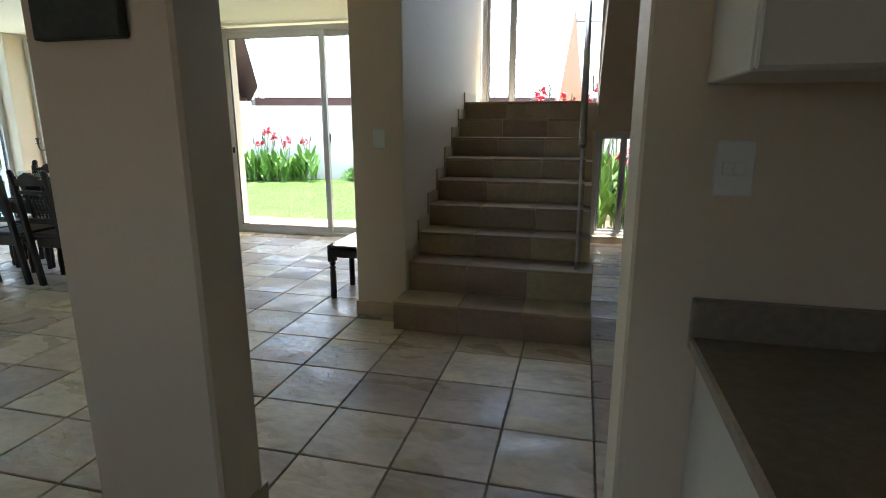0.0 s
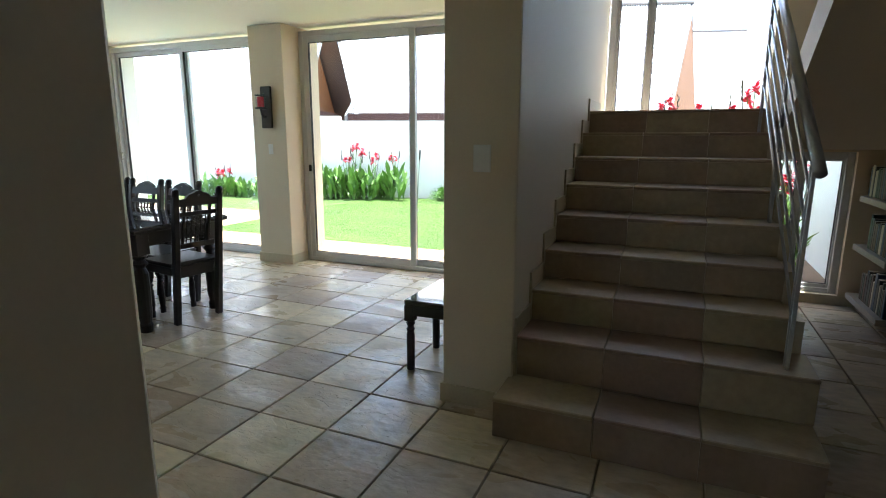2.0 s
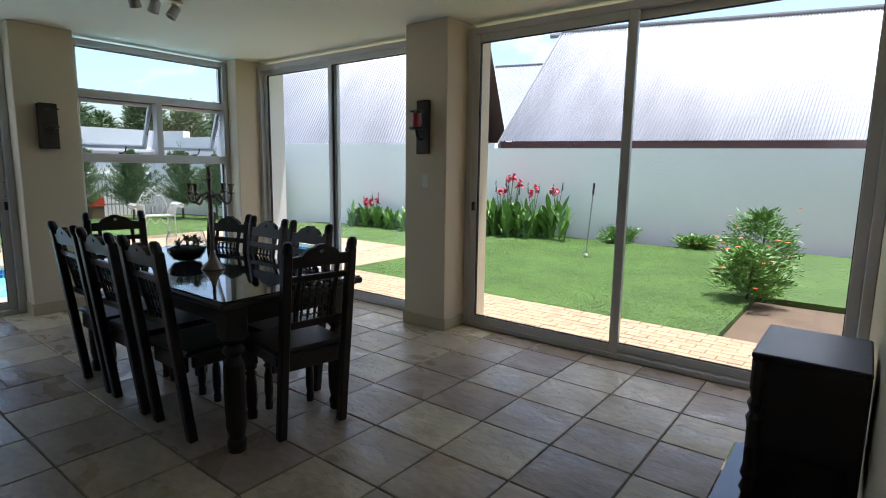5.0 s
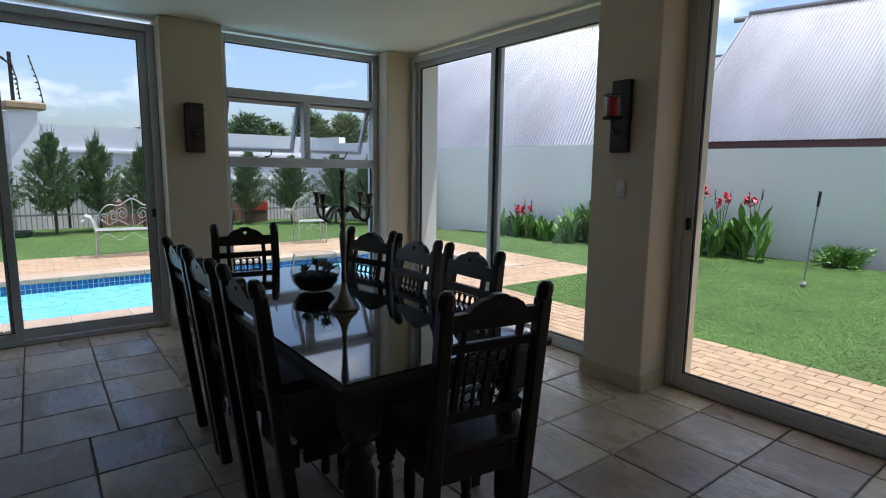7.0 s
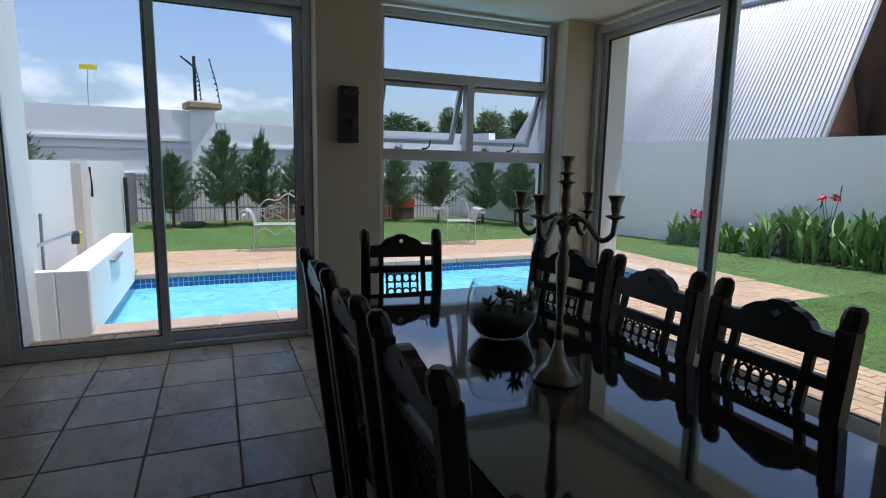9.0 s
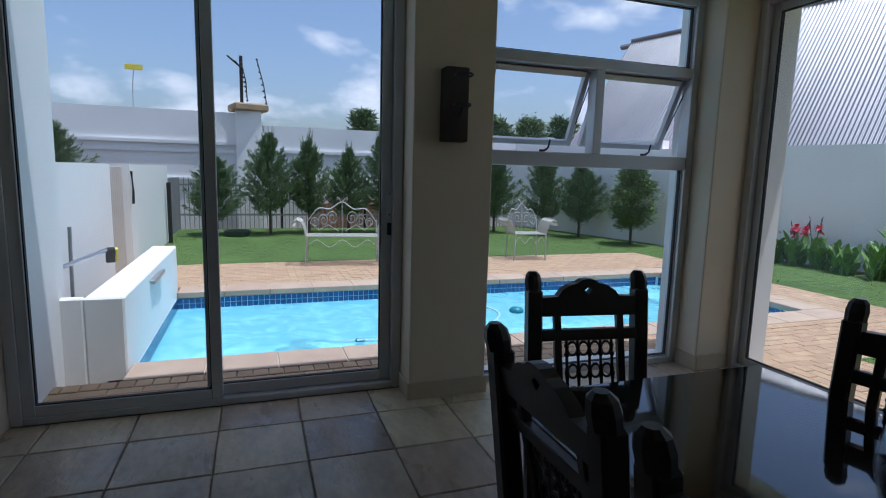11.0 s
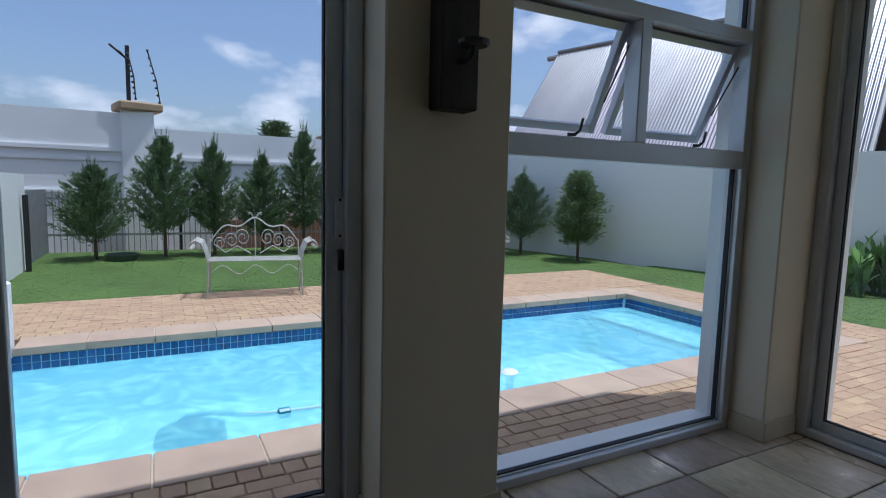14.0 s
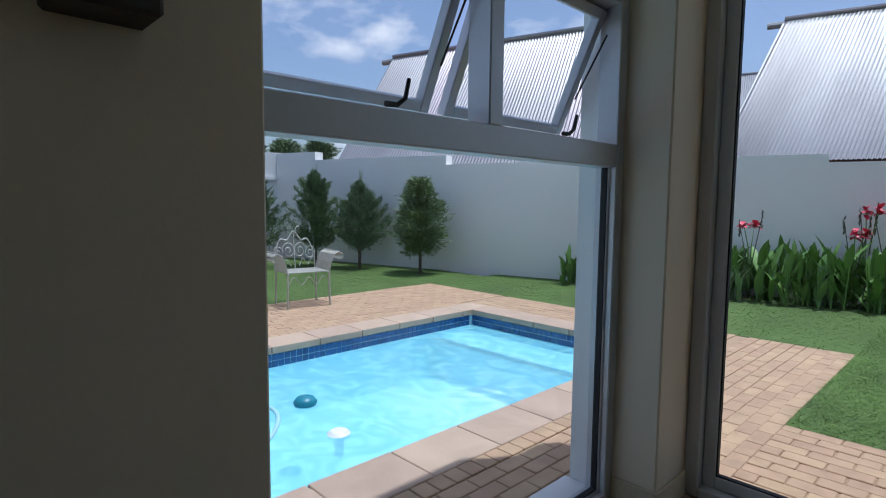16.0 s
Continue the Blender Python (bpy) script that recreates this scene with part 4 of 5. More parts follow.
for i in range(20):
    x = -16.88 + i * 0.092
    box(pal, x, 1.30, -0.05, x + 0.017, 1.315, 1.05)
for y in (3.35, 5.2, 7.1):
    part("post", slab(-16.955, y, -0.05, -16.905, y + 0.05, 1.12, 0.004), BLACK, fn)
tagged(part("pales", pal, GREYMETAL, fn), kind="stuff")
setting("wall_side", boxes((1.05, 6.9, -0.1, 1.25, 14.2, 4.2)), PLASTER_OUT, "white plastered side wall of the garden", "wall")


# neighbours' roofs
def corrugated(u0, u1, v0, z0, slope, run, mat, skew=0.0, pitch=0.088, amp=0.023):
    bm = bmesh.new()
    n = int((u1 - u0) / pitch) * 4
    c, s = math.cos(radians(slope)), math.sin(radians(slope))
    lo, hi = [], []
    for i in range(n + 1):
        u = u0 + (u1 - u0) * i / n
        h = amp * math.cos(2 * math.pi * i / 4)
        lo.append(bm.verts.new(WM @ Vector((u, v0 - s * h, z0 + c * h))))
        hi.append(bm.verts.new(WM @ Vector((u + skew, v0 + run * c - s * h, z0 + run * s + c * h))))
    for i in range(n):
        bm.faces.new((lo[i], lo[i + 1], hi[i + 1], hi[i]))
    return bm


def neighbour(u0, u1, v0, z0, slope, run, label, wide, skew=0.0, metal=None):
    metal = metal or ROOF
    ob = thing("neighbouring_house", label, "house")
    c, s = math.cos(radians(slope)), math.sin(radians(slope))
    part("roof", corrugated(u0, u1, v0, z0, slope, run, metal, skew), metal, ob, "corrugated metal roof", smooth=True)
    top, zt = v0 + run * c, z0 + run * s
    back = bmesh.new()
    q = [back.verts.new(WM @ Vector(p)) for p in ((u0 + skew, top, zt), (u1 + skew, top, zt), (u1 + 2 * skew, top + run * c, z0), (u0 + 2 * skew, top + run * c, z0))]
    back.faces.new(q)
    part("rear_roof", back, metal, ob)
    part("ridge", tube(bmesh.new(), [WM @ Vector((u0 + skew - 0.05, top, zt + 0.02)), WM @ Vector((u1 + skew + 0.05, top, zt + 0.02))], 0.07, 8), ROOF, ob)
    part("fascia", box(bmesh.new(), u0 + 0.05, v0 + 0.02, z0 - 0.5, u1 - 0.05, v0 + 0.08, z0 - 0.03, 0, WM), FASCIA, ob, "brown fascia board")
    part("wall", box(bmesh.new(), u0 + 0.5 + 2 * skew, v0 + 0.7, -0.3, u1 - 0.5, top * 2 - v0 - 0.7, z0 + 0.6, 0, WM), FASCIA, ob, "brown face-brick wall")
    for u in (u0 + 0.35, u1 - (0.85 if not skew else 0.12)):
        bm = bmesh.new()
        pts = [(0.0, v0 + 0.25, z0 - 0.4), (0.0, v0 + 0.25, z0 + 0.1), (skew, top, zt - 0.2), (2 * skew, top * 2 - v0 - 0.25, z0 + 0.1), (2 * skew, top * 2 - v0 - 0.25, z0 - 0.4)]
        a = [bm.verts.new(WM @ Vector((u + k, y, z))) for k, y, z in pts]
        b = [bm.verts.new(WM @ Vector((u + 0.1 + k, y, z))) for k, y, z in pts]
        bm.faces.new(a)
        bm.faces.new(b[::-1])
        for i in range(5):
            bm.faces.new((a[i], b[i], b[(i + 1) % 5], a[(i + 1) % 5]))
        part("gable", bm, TIMBER, ob, "timber-clad gable")
    for u in (u0 - 0.06, u1):
        bm = bmesh.new()
        a = [WM @ Vector((uu, v0 + f * run * c, z0 + f * run * s - d)) for uu in (u, u + wide) for f in (-0.02, 1.0) for d in (0.0, 0.22)]
        for i in (2, 3, 6, 7):
            a[i] = a[i] + (WM.to_3x3() @ Vector((skew, 0, 0)))
        vs = [bm.verts.new(p) for p in a]
        for f in ((0, 1, 3, 2), (4, 6, 7, 5), (0, 4, 5, 1), (2, 3, 7, 6), (0, 2, 6, 4), (1, 5, 7, 3)):
            bm.faces.new([vs[i] for i in f])
        part("barge_board", bm, GREYMETAL, ob)
    part("ridge_pole", tube(bmesh.new(), [WM @ Vector((u0 + skew - 0.45, top, zt - 0.12)), WM @ Vector((u0 + skew + 0.4, top, zt - 0.12))], 0.09, 8), GREYMETAL, ob)
    return ob


neighbour(-4.05, 4.8, 3.0, 1.7, 52, 5.2, "A-frame house with steep corrugated metal roof behind the wall", 0.06)
neighbour(5.35, 16.0, 6.05, 2.2, 52, 5.05, "A-frame house with corrugated roof and brown fascia", 0.06, 1.35)
neighbour(0.5, 24.0, 16.0, 2.6, 40, 7.5, "far house with long grey metal roof", 0.06, 0.0, DULLROOF)


# plants
def leaf_blade(bm, base, d, length, width, droop=0.25, fold=0.15):
    side = d.cross(Vector((0, 0, 1)))
    if side.length < 0.1:
        side = Vector((1, 0, 0))
    side.normalize()
    prev = None
    for i in range(5):
        f = i / 4
        c = base + d * length * f + Vector((0, 0, -droop * length * f * f))
        w = width * math.sin(math.pi * (0.12 + 0.86 * f)) * 0.5
        up = Vector((0, 0, fold * w))
        cur = (bm.verts.new(c - side * w + up), bm.verts.new(c), bm.verts.new(c + side * w + up))
        if prev:
            bm.faces.new((prev[0], cur[0], cur[1], prev[1]))
            bm.faces.new((prev[1], cur[1], cur[2], prev[2]))
        prev = cur


def canna(x, y, h, rng, flower, group="cannas along the garden wall"):
    ob = thing("canna_plant", "canna plant with broad green leaves" + (" and coral red flowers" if flower else ""), "plant", group, pose(x, y, -0.06))
    bm = bmesh.new()
    for k in range(4):
        bx, by = rng.uniform(-0.14, 0.14), rng.uniform(-0.12, 0.12)
        hh = h * rng.uniform(0.7, 1.0)
        tube(bm, [(bx, by, 0), (bx * 1.3, by * 1.3, hh * 0.75)], 0.012, 5, 0.5)
        for i in range(7):
            a, e = rng.uniform(0, 6.28), rng.uniform(0.85, 1.4)
            d = Vector((math.cos(a) * math.cos(e), math.sin(a) * math.cos(e), math.sin(e)))
            leaf_blade(bm, Vector((bx, by, hh * (0.05 + 0.085 * i))), d, min(0.5, hh * rng.uniform(0.4, 0.55)), rng.uniform(0.06, 0.115), 0.12, 0.35)
    part("leaves", bm, LEAF, ob)
    if flower:
        fx, fy = rng.uniform(-0.1, 0.1), rng.uniform(-0.1, 0.1)
        heads = [(fx + rng.uniform(-0.13, 0.13), fy + rng.uniform(-0.06, 0.06), h * 1.24 + rng.uniform(-0.12, 0.03)) for _ in range(2)]
        for hx, hy, hz in heads:
            part("flower_stem", tube(bmesh.new(), [(fx, fy, 0.2), (fx * 0.7 + hx * 0.3, fy, h * 0.8), (hx, hy, hz)], 0.009, 5, 0.6), LEAF, ob)
            bm = bmesh.new()
            for i in range(20):
                a, e = rng.uniform(0, 6.28), rng.uniform(-0.4, 1.2)
                d = Vector((math.cos(a) * math.cos(e), math.sin(a) * math.cos(e), math.sin(e)))
                leaf_blade(bm, Vector((hx, hy, hz - 0.10 * rng.random())), d, rng.uniform(0.06, 0.11), 0.065, 0.3)
            part("flower", bm, PETAL, ob, "coral red flower head")
        for k in range(2):
            bx, bz = fx + rng.uniform(0.06, 0.16) * (1, -1)[k], h * rng.uniform(1.12, 1.3)
            bm = tube(bmesh.new(), [(fx, fy, h * 0.4), (bx, fy, bz)], 0.007, 5, 0.7)
            for i in range(7):
                leaf_blade(bm, Vector((bx, fy, bz - 0.16 + 0.03 * i)), Vector((rng.uniform(-0.5, 0.5), rng.uniform(-0.5, 0.5), 1)).normalized(), 0.06, 0.022, 0.0)
            part("bud_stem", bm, BUD, ob, "dark seed head on a thin stem")
    return ob


rc = random.Random(11)
for i in range(40):
    u, v = 3.85 + 4.65 * i / 39 + rc.uniform(-0.06, 0.06), -rc.uniform(0.15, 0.62)
    p = WM @ Vector((u, v, 0))
    canna(p.x, p.y, rc.uniform(0.82, 1.02) * (0.64 if u < 5.4 else 1.0), rc, i in (2, 5, 20, 28, 30, 32, 34, 38))
canna(-11.0, 11.15, 0.5, rc, True)
for x, y, h in ((-0.74, 9.65, 1.6), (0.17, 8.3, 1.62), (-0.25, 8.9, 1.47), (0.55, 7.7, 1.42), (0.35, 7.4, 1.15), (0.62, 7.35, 1.0), (-0.6, 8.6, 1.44), (0.3, 8.6, 1.5), (-0.05, 8.4, 1.43), (0.42, 7.15, 0.9)):
    canna(x, y, h, rc, True, "cannas outside the stair window")


def clump_mesh(rng, h, r, n, conical, size=0.05):
    """A crown of many leaf sprays set along branches, with an uneven outline and gaps."""
    vs, fs = [], []
    branches = max(60, n // (110 if conical else 60))
    for b in range(branches):
        f = (b + rng.random()) / branches
        if conical:
            f = f ** 1.15
            prof = min(1.0, 0.7 + 2.0 * f) * (1 - f) ** 1.1 + 0.03
        else:
            prof = (0.45 + 0.55 * min(1.0, f / 0.28)) * max(0.0, 1 - max(0.0, f - 0.28) / 0.74) ** 0.62 + 0.06
        a = rng.uniform(0, 6.28)
        L = r * prof * (rng.uniform(0.55, 1.3) if conical else rng.uniform(0.65, 1.15))
        base = Vector((0, 0, h * ((0.19 + 0.70 * f) if conical else (0.24 + 0.74 * f))))
        out = Vector((math.cos(a), math.sin(a), rng.uniform(0.1, 0.6) + f * 0.9 if conical else rng.uniform(-0.1, 0.5)))
        for _ in range(n // branches):
            g = rng.random() ** 0.6
            c = base + out * L * g + Vector((0, 0, 0.22 * L * g * g if conical else 0)) + Vector((rng.gauss(0, 1), rng.gauss(0, 1), rng.gauss(0, 0.8))) * r * (0.10 if not conical else 0.035 + 0.06 * (1 - g) * (1 - f))
            d = (out + Vector((rng.uniform(-0.7, 0.7), rng.uniform(-0.7, 0.7), rng.uniform(-0.3, 0.9)))).normalized()
            s = d.cross(Vector((rng.uniform(-1, 1), rng.uniform(-1, 1), rng.uniform(-1, 1)))).normalized()
            l, w = size * rng.uniform(0.9, 2.0), size * rng.uniform(0.16, 0.32)
            k = len(vs)
            vs += [c - s * w, c + s * w, c + d * l + s * w * 0.3]
            fs.append((k, k + 1, k + 2))
    return vs, fs


def conifer(x, y, h, r, rng, conical=True):
    ob = thing("young_tree", "young feathery conifer with dark green foliage on the lawn" if conical else "small rounded tree with dense green foliage on the lawn", "tree", "young trees along the boundary", pose(x, y, -0.06, 0, 0, rng.uniform(0, 360)))
    bm = tube(bmesh.new(), [(0, 0, 0), (0.01, 0, h * 0.5), (0, 0.01, h * 0.9)], 0.03, 7, 0.25)
    for i in range(7):
        a, z = i * 2.4, h * (0.25 + 0.08 * i)
        tube(bm, [(0, 0, z), (0.6 * r * math.cos(a), 0.6 * r * math.sin(a), z + 0.2 * h * 0.5)], 0.01, 5, 0.4)
    part("trunk", bm, BARK, ob)
    vs, fs = clump_mesh(rng, h, r * (1.28 if conical else 1.1), 15000, conical, 0.04 if conical else 0.045)
    if conical:
        # thin leaders that stand out of the top and the sides
        for _ in range(26):
            a, f = rng.uniform(0, 6.28), rng.uniform(0.35, 1.0)
            reach = r * (1.05 - f) * 0.95
            p = Vector((reach * math.cos(a), reach * math.sin(a), h * (0.25 + 0.68 * f)))
            d = Vector((math.cos(a) * (1.1 - f), math.sin(a) * (1.1 - f), 0.9)).normalized()
            long = h * rng.uniform(0.07, 0.16)
            for g in range(46):
                q = p + d * long * g / 46
                w = (Vector((rng.gauss(0, 1), rng.gauss(0, 1), rng.gauss(0.5, 0.6)))).normalized()
                n0, z = len(vs), 0.007
                vs += [q + Vector((z, 0, 0)), q - Vector((z, 0, 0)), q + w * 0.055 * (1.1 - g / 46)]
                fs.append((n0, n0 + 1, n0 + 2))
    me = bpy.data.meshes.new("crown")
    me.from_pydata(vs, [], fs)
    me.materials.append(CONIFER if conical else LEAFTREE)
    crown = new("crown", me)
    crown.parent = ob
    return ob


rt = random.Random(5)
for x, y, h, r, con in ((-15.75, 2.11, 1.62, 0.50, True), (-15.8, 3.10, 2.2, 0.52, True), (-15.9, 3.87, 2.1, 0.46, True), (-15.9, 4.69, 1.95, 0.46, True), (-15.9, 5.44, 2.5, 0.45, True), (-16.0, 6.08, 2.0, 0.45, True), (-16.1, 7.05, 1.95, 0.5, True),
                        (-15.7, 7.98, 1.85, 0.5, True), (-15.2, 8.95, 1.95, 0.5, True), (-14.5, 9.46, 1.75, 0.48, True), (-13.2, 9.8, 1.62, 0.42, False), (-15.9, -0.6, 2.3, 0.55, True)):
    conifer(x, y, h, r, rt, con)


def bush(x, y, h, r, rng, blooms, label, mat=LEAF):
    ob = thing("garden_bush", label, "bush", m=pose(x, y, -0.06))
    part("stems", tube(bmesh.new(), [(0, 0, 0), (0.03, 0.02, h * 0.6)], 0.02, 6, 0.4), BARK, ob)
    vs, fs = clump_mesh(rng, h, r, 3500, False, 0.045)
    me = bpy.data.meshes.new("foliage")
    me.from_pydata([v - Vector((0, 0, 0.14 * h)) for v in vs], [], fs)
    me.materials.append(mat)
    o = new("foliage", me)
    o.parent = ob
    bm = bmesh.new()
    for _ in range(blooms):
        a, f = rng.uniform(0, 6.28), rng.uniform(0.3, 1)
        c = Vector((r * math.cos(a) * 0.85, r * math.sin(a) * 0.85, h * f))
        for k in range(6):
            b = k * 1.05
            leaf_blade(bm, c, Vector((math.cos(b) * 0.8, math.sin(b) * 0.8, 0.5)), 0.04, 0.03, 0.2)
    if blooms:
        part("blossoms", bm, ORANGE, ob, "orange blossoms")


rbz = random.Random(9)
bush(-2.5, 8.75, 0.68, 0.40, rbz, 14, "leafy bush with orange blossoms at the lawn edge")
bush(-2.6, 10.2, 1.0, 0.5, rbz, 5, "leafy green bush at the lawn edge")
bush(-5.25, 12.35, 0.27, 0.38, rbz, 0, "low spreading green shrub by the wall")
bush(-3.9, 12.6, 0.2, 0.36, rbz, 10, "low shrub with red flowers by the wall")
for i, (x, y, h, r) in enumerate(((-60, 13.2, 7.3, 2.4), (-62, 21.8, 6.8, 3.2), (-60, 27.6, 7.6, 2.6), (-61, 32.5, 7.6, 3.3), (-62, 37.2, 7.9, 3.1), (-64, 25.0, 6.2, 2.6))):
    ob = thing("far_tree", "distant broad tree beyond the boundary wall", "tree", "far trees", pose(x, y, -0.1))
    part("trunk", tube(bmesh.new(), [(0, 0, 0), (0.2, 0, h * 0.5)], 0.35, 8, 0.5), BARK, ob)
    vs, fs = clump_mesh(rt, h, r, 6000, False, 0.34)
    me = bpy.data.meshes.new("crown")
    me.from_pydata(vs, [], fs)
    me.materials.append(CONIFER)
    o = new("crown", me)
    o.parent = ob


# garden furniture
def iron_seat(name, label, category, L, m):
    ob = thing(name, label, category, m=m)
    seat = bmesh.new()
    for i in range(9):
        box(seat, -L / 2, 0.03 + i * 0.045, 0.40, L / 2, 0.06 + i * 0.045, 0.408)
    box(seat, -L / 2, 0.02, 0.395, -L / 2 + 0.02, 0.45, 0.40)
    box(seat, L / 2 - 0.02, 0.02, 0.395, L / 2, 0.45, 0.40)
    part("seat", seat, IRON, ob)
    for x in (-L / 2, L / 2):
        for y in (0.03, 0.43):
            part("leg", tube(bmesh.new(), [(x * 1.02, y, 0), (x, y, 0.2), (x * 0.99, y, 0.40)], 0.011, 6), IRON, ob)
        bm = bmesh.new()
        s = 1 if x > 0 else -1
        for i in range(13):
            y = 0.03 + i * 0.0335
            tube(bm, [(x, y, 0.40), (x + s * 0.02, y, 0.5), (x + s * 0.06, y, 0.6), (x + s * 0.12, y, 0.63), (x + s * 0.165, y, 0.60), (x + s * 0.175, y, 0.56), (x + s * 0.145, y, 0.535)], 0.007, 5)
        tube(bm, [(x + s * 0.12, 0.03, 0.635), (x + s * 0.12, 0.43, 0.635)], 0.007, 5)
        part("armrest", bm, IRON, ob)
    bm = bmesh.new()
    pts = []
    for i in range(25):
        f = i / 24 * 2 - 1
        pts.append((f * L / 2, 0.0, 0.56 + 0.17 * math.cos(f * math.pi / 2) ** 0.8 + 0.03 * math.cos(f * 9)))
    tube(bm, pts, 0.008, 6)
    tube(bm, [(-L / 2, 0, 0.40), (-L / 2, 0, 0.56)], 0.009, 6)
    tube(bm, [(L / 2, 0, 0.40), (L / 2, 0, 0.56)], 0.009, 6)
    tube(bm, [(0, 0, 0.40), (0, 0, 0.75)], 0.006, 6)
    n = 3 if L > 0.8 else 2
    for s in (-1, 1):
        for j in range(n):
            cx, cz, R = s * L / 2 * (0.28 + 0.5 * j / max(1, n - 1)), 0.575 - 0.025 * j, 0.085 - 0.012 * j
            tube(bm, [(cx + R * (1 - k / 26) * math.cos(k * 0.5) * s, 0.0, cz + R * (1 - k / 26) * math.sin(k * 0.5)) for k in range(22)], 0.0048, 5)
        tube(bm, [(s * 0.01, 0, 0.75), (s * 0.04, 0, 0.80), (s * 0.075, 0, 0.81), (s * 0.075, 0, 0.785), (s * 0.06, 0, 0.79)], 0.006, 5)
        tube(bm, [(s * 0.05, 0.01, 0.43), (s * L * 0.2, 0, 0.50), (s * L * 0.33, 0, 0.44), (s * L * 0.46, 0, 0.52)], 0.006, 5)
    for v in bm.verts:
        if v.co.z > 0.4:
            v.co.z = 0.4 + 1.26 * (v.co.z - 0.4)
            v.co.y -= 0.12 * (v.co.z - 0.4)
    part("backrest", bm, IRON, ob, "scrolled iron backrest")
    bm = bmesh.new()
    tube(bm, [(f * L / 2, 0.43, 0.36 - 0.10 * abs(math.sin(f * 4.5)) ** 2) for f in (k / 10 - 1 for k in range(21))], 0.006, 5)
    part("front_scroll", bm, IRON, ob)
    return ob


iron_seat("garden_bench", "weathered white wrought iron bench on the paving", "bench", 0.98, pose(-12.21, 4.0, ZP, 0, 0, -98))
iron_seat("garden_armchair", "weathered white wrought iron armchair on the paving", "chair", 0.5, pose(-12.19, 6.88, ZP, 0, 0, -98))
pk = thing("putter", "golf putter with dark grip standing on the lawn", "golf club", m=pose(-4.97, 10.2, -0.03))
part("shaft", tube(bmesh.new(), [(0, 0, 0), (0.065, 0, 0.98)], 0.009, 6), GREYMETAL, pk)
part("grip", tube(bmesh.new(), [(0.065, 0, 0.98), (0.077, 0, 1.16)], 0.017, 8), BLACK, pk)
part("head", lathe(bmesh.new(), [(0.01, 0), (0.035, 0.015), (0.04, 0.035), (0.02, 0.065), (0.005, 0.07)], 10), IRON, pk)

# pool things
pc = thing("pool_cleaner", "teal pool cleaner on the pool floor", "pool cleaner", m=pose(-9.20, 3.15, -0.535) @ Matrix.Diagonal((0.75, 0.8, 1, 1)))
part("foot", lathe(bmesh.new(), [(0.09, -0.124), (0.10, -0.10), (0.05, 0.0), (0.05, 0.12)], 14), TEAL, pc)
part("disc", lathe(bmesh.new(), [(0.24, 0.1), (0.27, 0.13), (0.25, 0.20), (0.10, 0.24), (0.06, 0.26), (0.05, 0.28)], 18), TEAL, pc)
part("body", lathe(bmesh.new(), [(0.06, 0.12), (0.10, 0.16), (0.10, 0.26), (0.05, 0.295)], 14), TEAL, pc)
def smoothed(pts):
    """A rounder line through a few places."""
    p = [Vector(q) for q in pts]
    for _ in range(3):
        q = [p[0]]
        for a, b in zip(p, p[1:]):
            q += [a.lerp(b, 0.25), a.lerp(b, 0.75)]
        p = q + [p[-1]]
    return p


hs = thing("pool_hose", "pale floating pool hose", "hose")
part("hose", tube(bmesh.new(), smoothed([(-9.20, 3.15, -0.245), (-9.12, 3.28, -0.215), (-8.93, 3.5, -0.20), (-8.88, 3.9, -0.194), (-8.85, 4.4, -0.19), (-9.0, 4.9, -0.19), (-9.35, 5.22, -0.19), (-9.62, 5.28, -0.19), (-9.85, 5.15, -0.19), (-9.98, 4.9, -0.19), (-10.0, 4.5, -0.2)]), 0.016, 8), HOSE, hs)
part("float", lathe(bmesh.new(), [(0.018, -0.04), (0.034, -0.032), (0.034, 0.032), (0.018, 0.04)], 10, pose(-8.90, 3.66, -0.20, 90, 0, 0)), TEAL, hs)
fl = thing("chlorine_floater", "white floating chlorine dispenser in the pool", "floater", m=pose(-8.95, 5.38, -0.21))
part("cap", lathe(bmesh.new(), [(0.07, 0), (0.075, 0.015), (0.05, 0.035), (0.01, 0.04)], 16), PLASTIC, fl)
part("tube", lathe(bmesh.new(), [(0.03, -0.12), (0.03, 0)], 10), PLASTIC, fl)
f2 = thing("pool_float", "round teal float in the pool", "float", m=pose(-9.5, 5.47, -0.22))
part("ball", lathe(bmesh.new(), [(0.02, 0), (0.07, 0.02), (0.08, 0.045), (0.06, 0.075), (0.01, 0.085)], 14), TEAL, f2, smooth=True)
br = thing("pool_brush", "pool brush with long pole leaning by the low wall", "brush")
part("pole", tube(bmesh.new(), [(-8.30, 1.56, 0.58), (-8.80, 1.80, 0.66)], 0.016, 8), STEEL, br)
part("brush_head", box(bmesh.new(), -0.03, -0.04, -0.075, 0.03, 0.04, 0.075, 0.006, pose(-8.83, 1.82, 0.62, 0, 20, 20) @ Matrix.Scale(0.72, 4)), BLACK, br)
part("bristles", box(bmesh.new(), -0.02, -0.035, -0.07, 0.03, 0.035, 0.07, 0.0, pose(-8.86, 1.835, 0.62, 0, 20, 20) @ Matrix.Scale(0.72, 4)), YELLOW, br)
br2 = thing("support_pole", "thin pole standing behind the low wall", "pole")
part("pole", tube(bmesh.new(), [(-8.62, 1.62, -0.03), (-8.60, 1.64, 0.85)], 0.012, 8), GREYMETAL, br2)

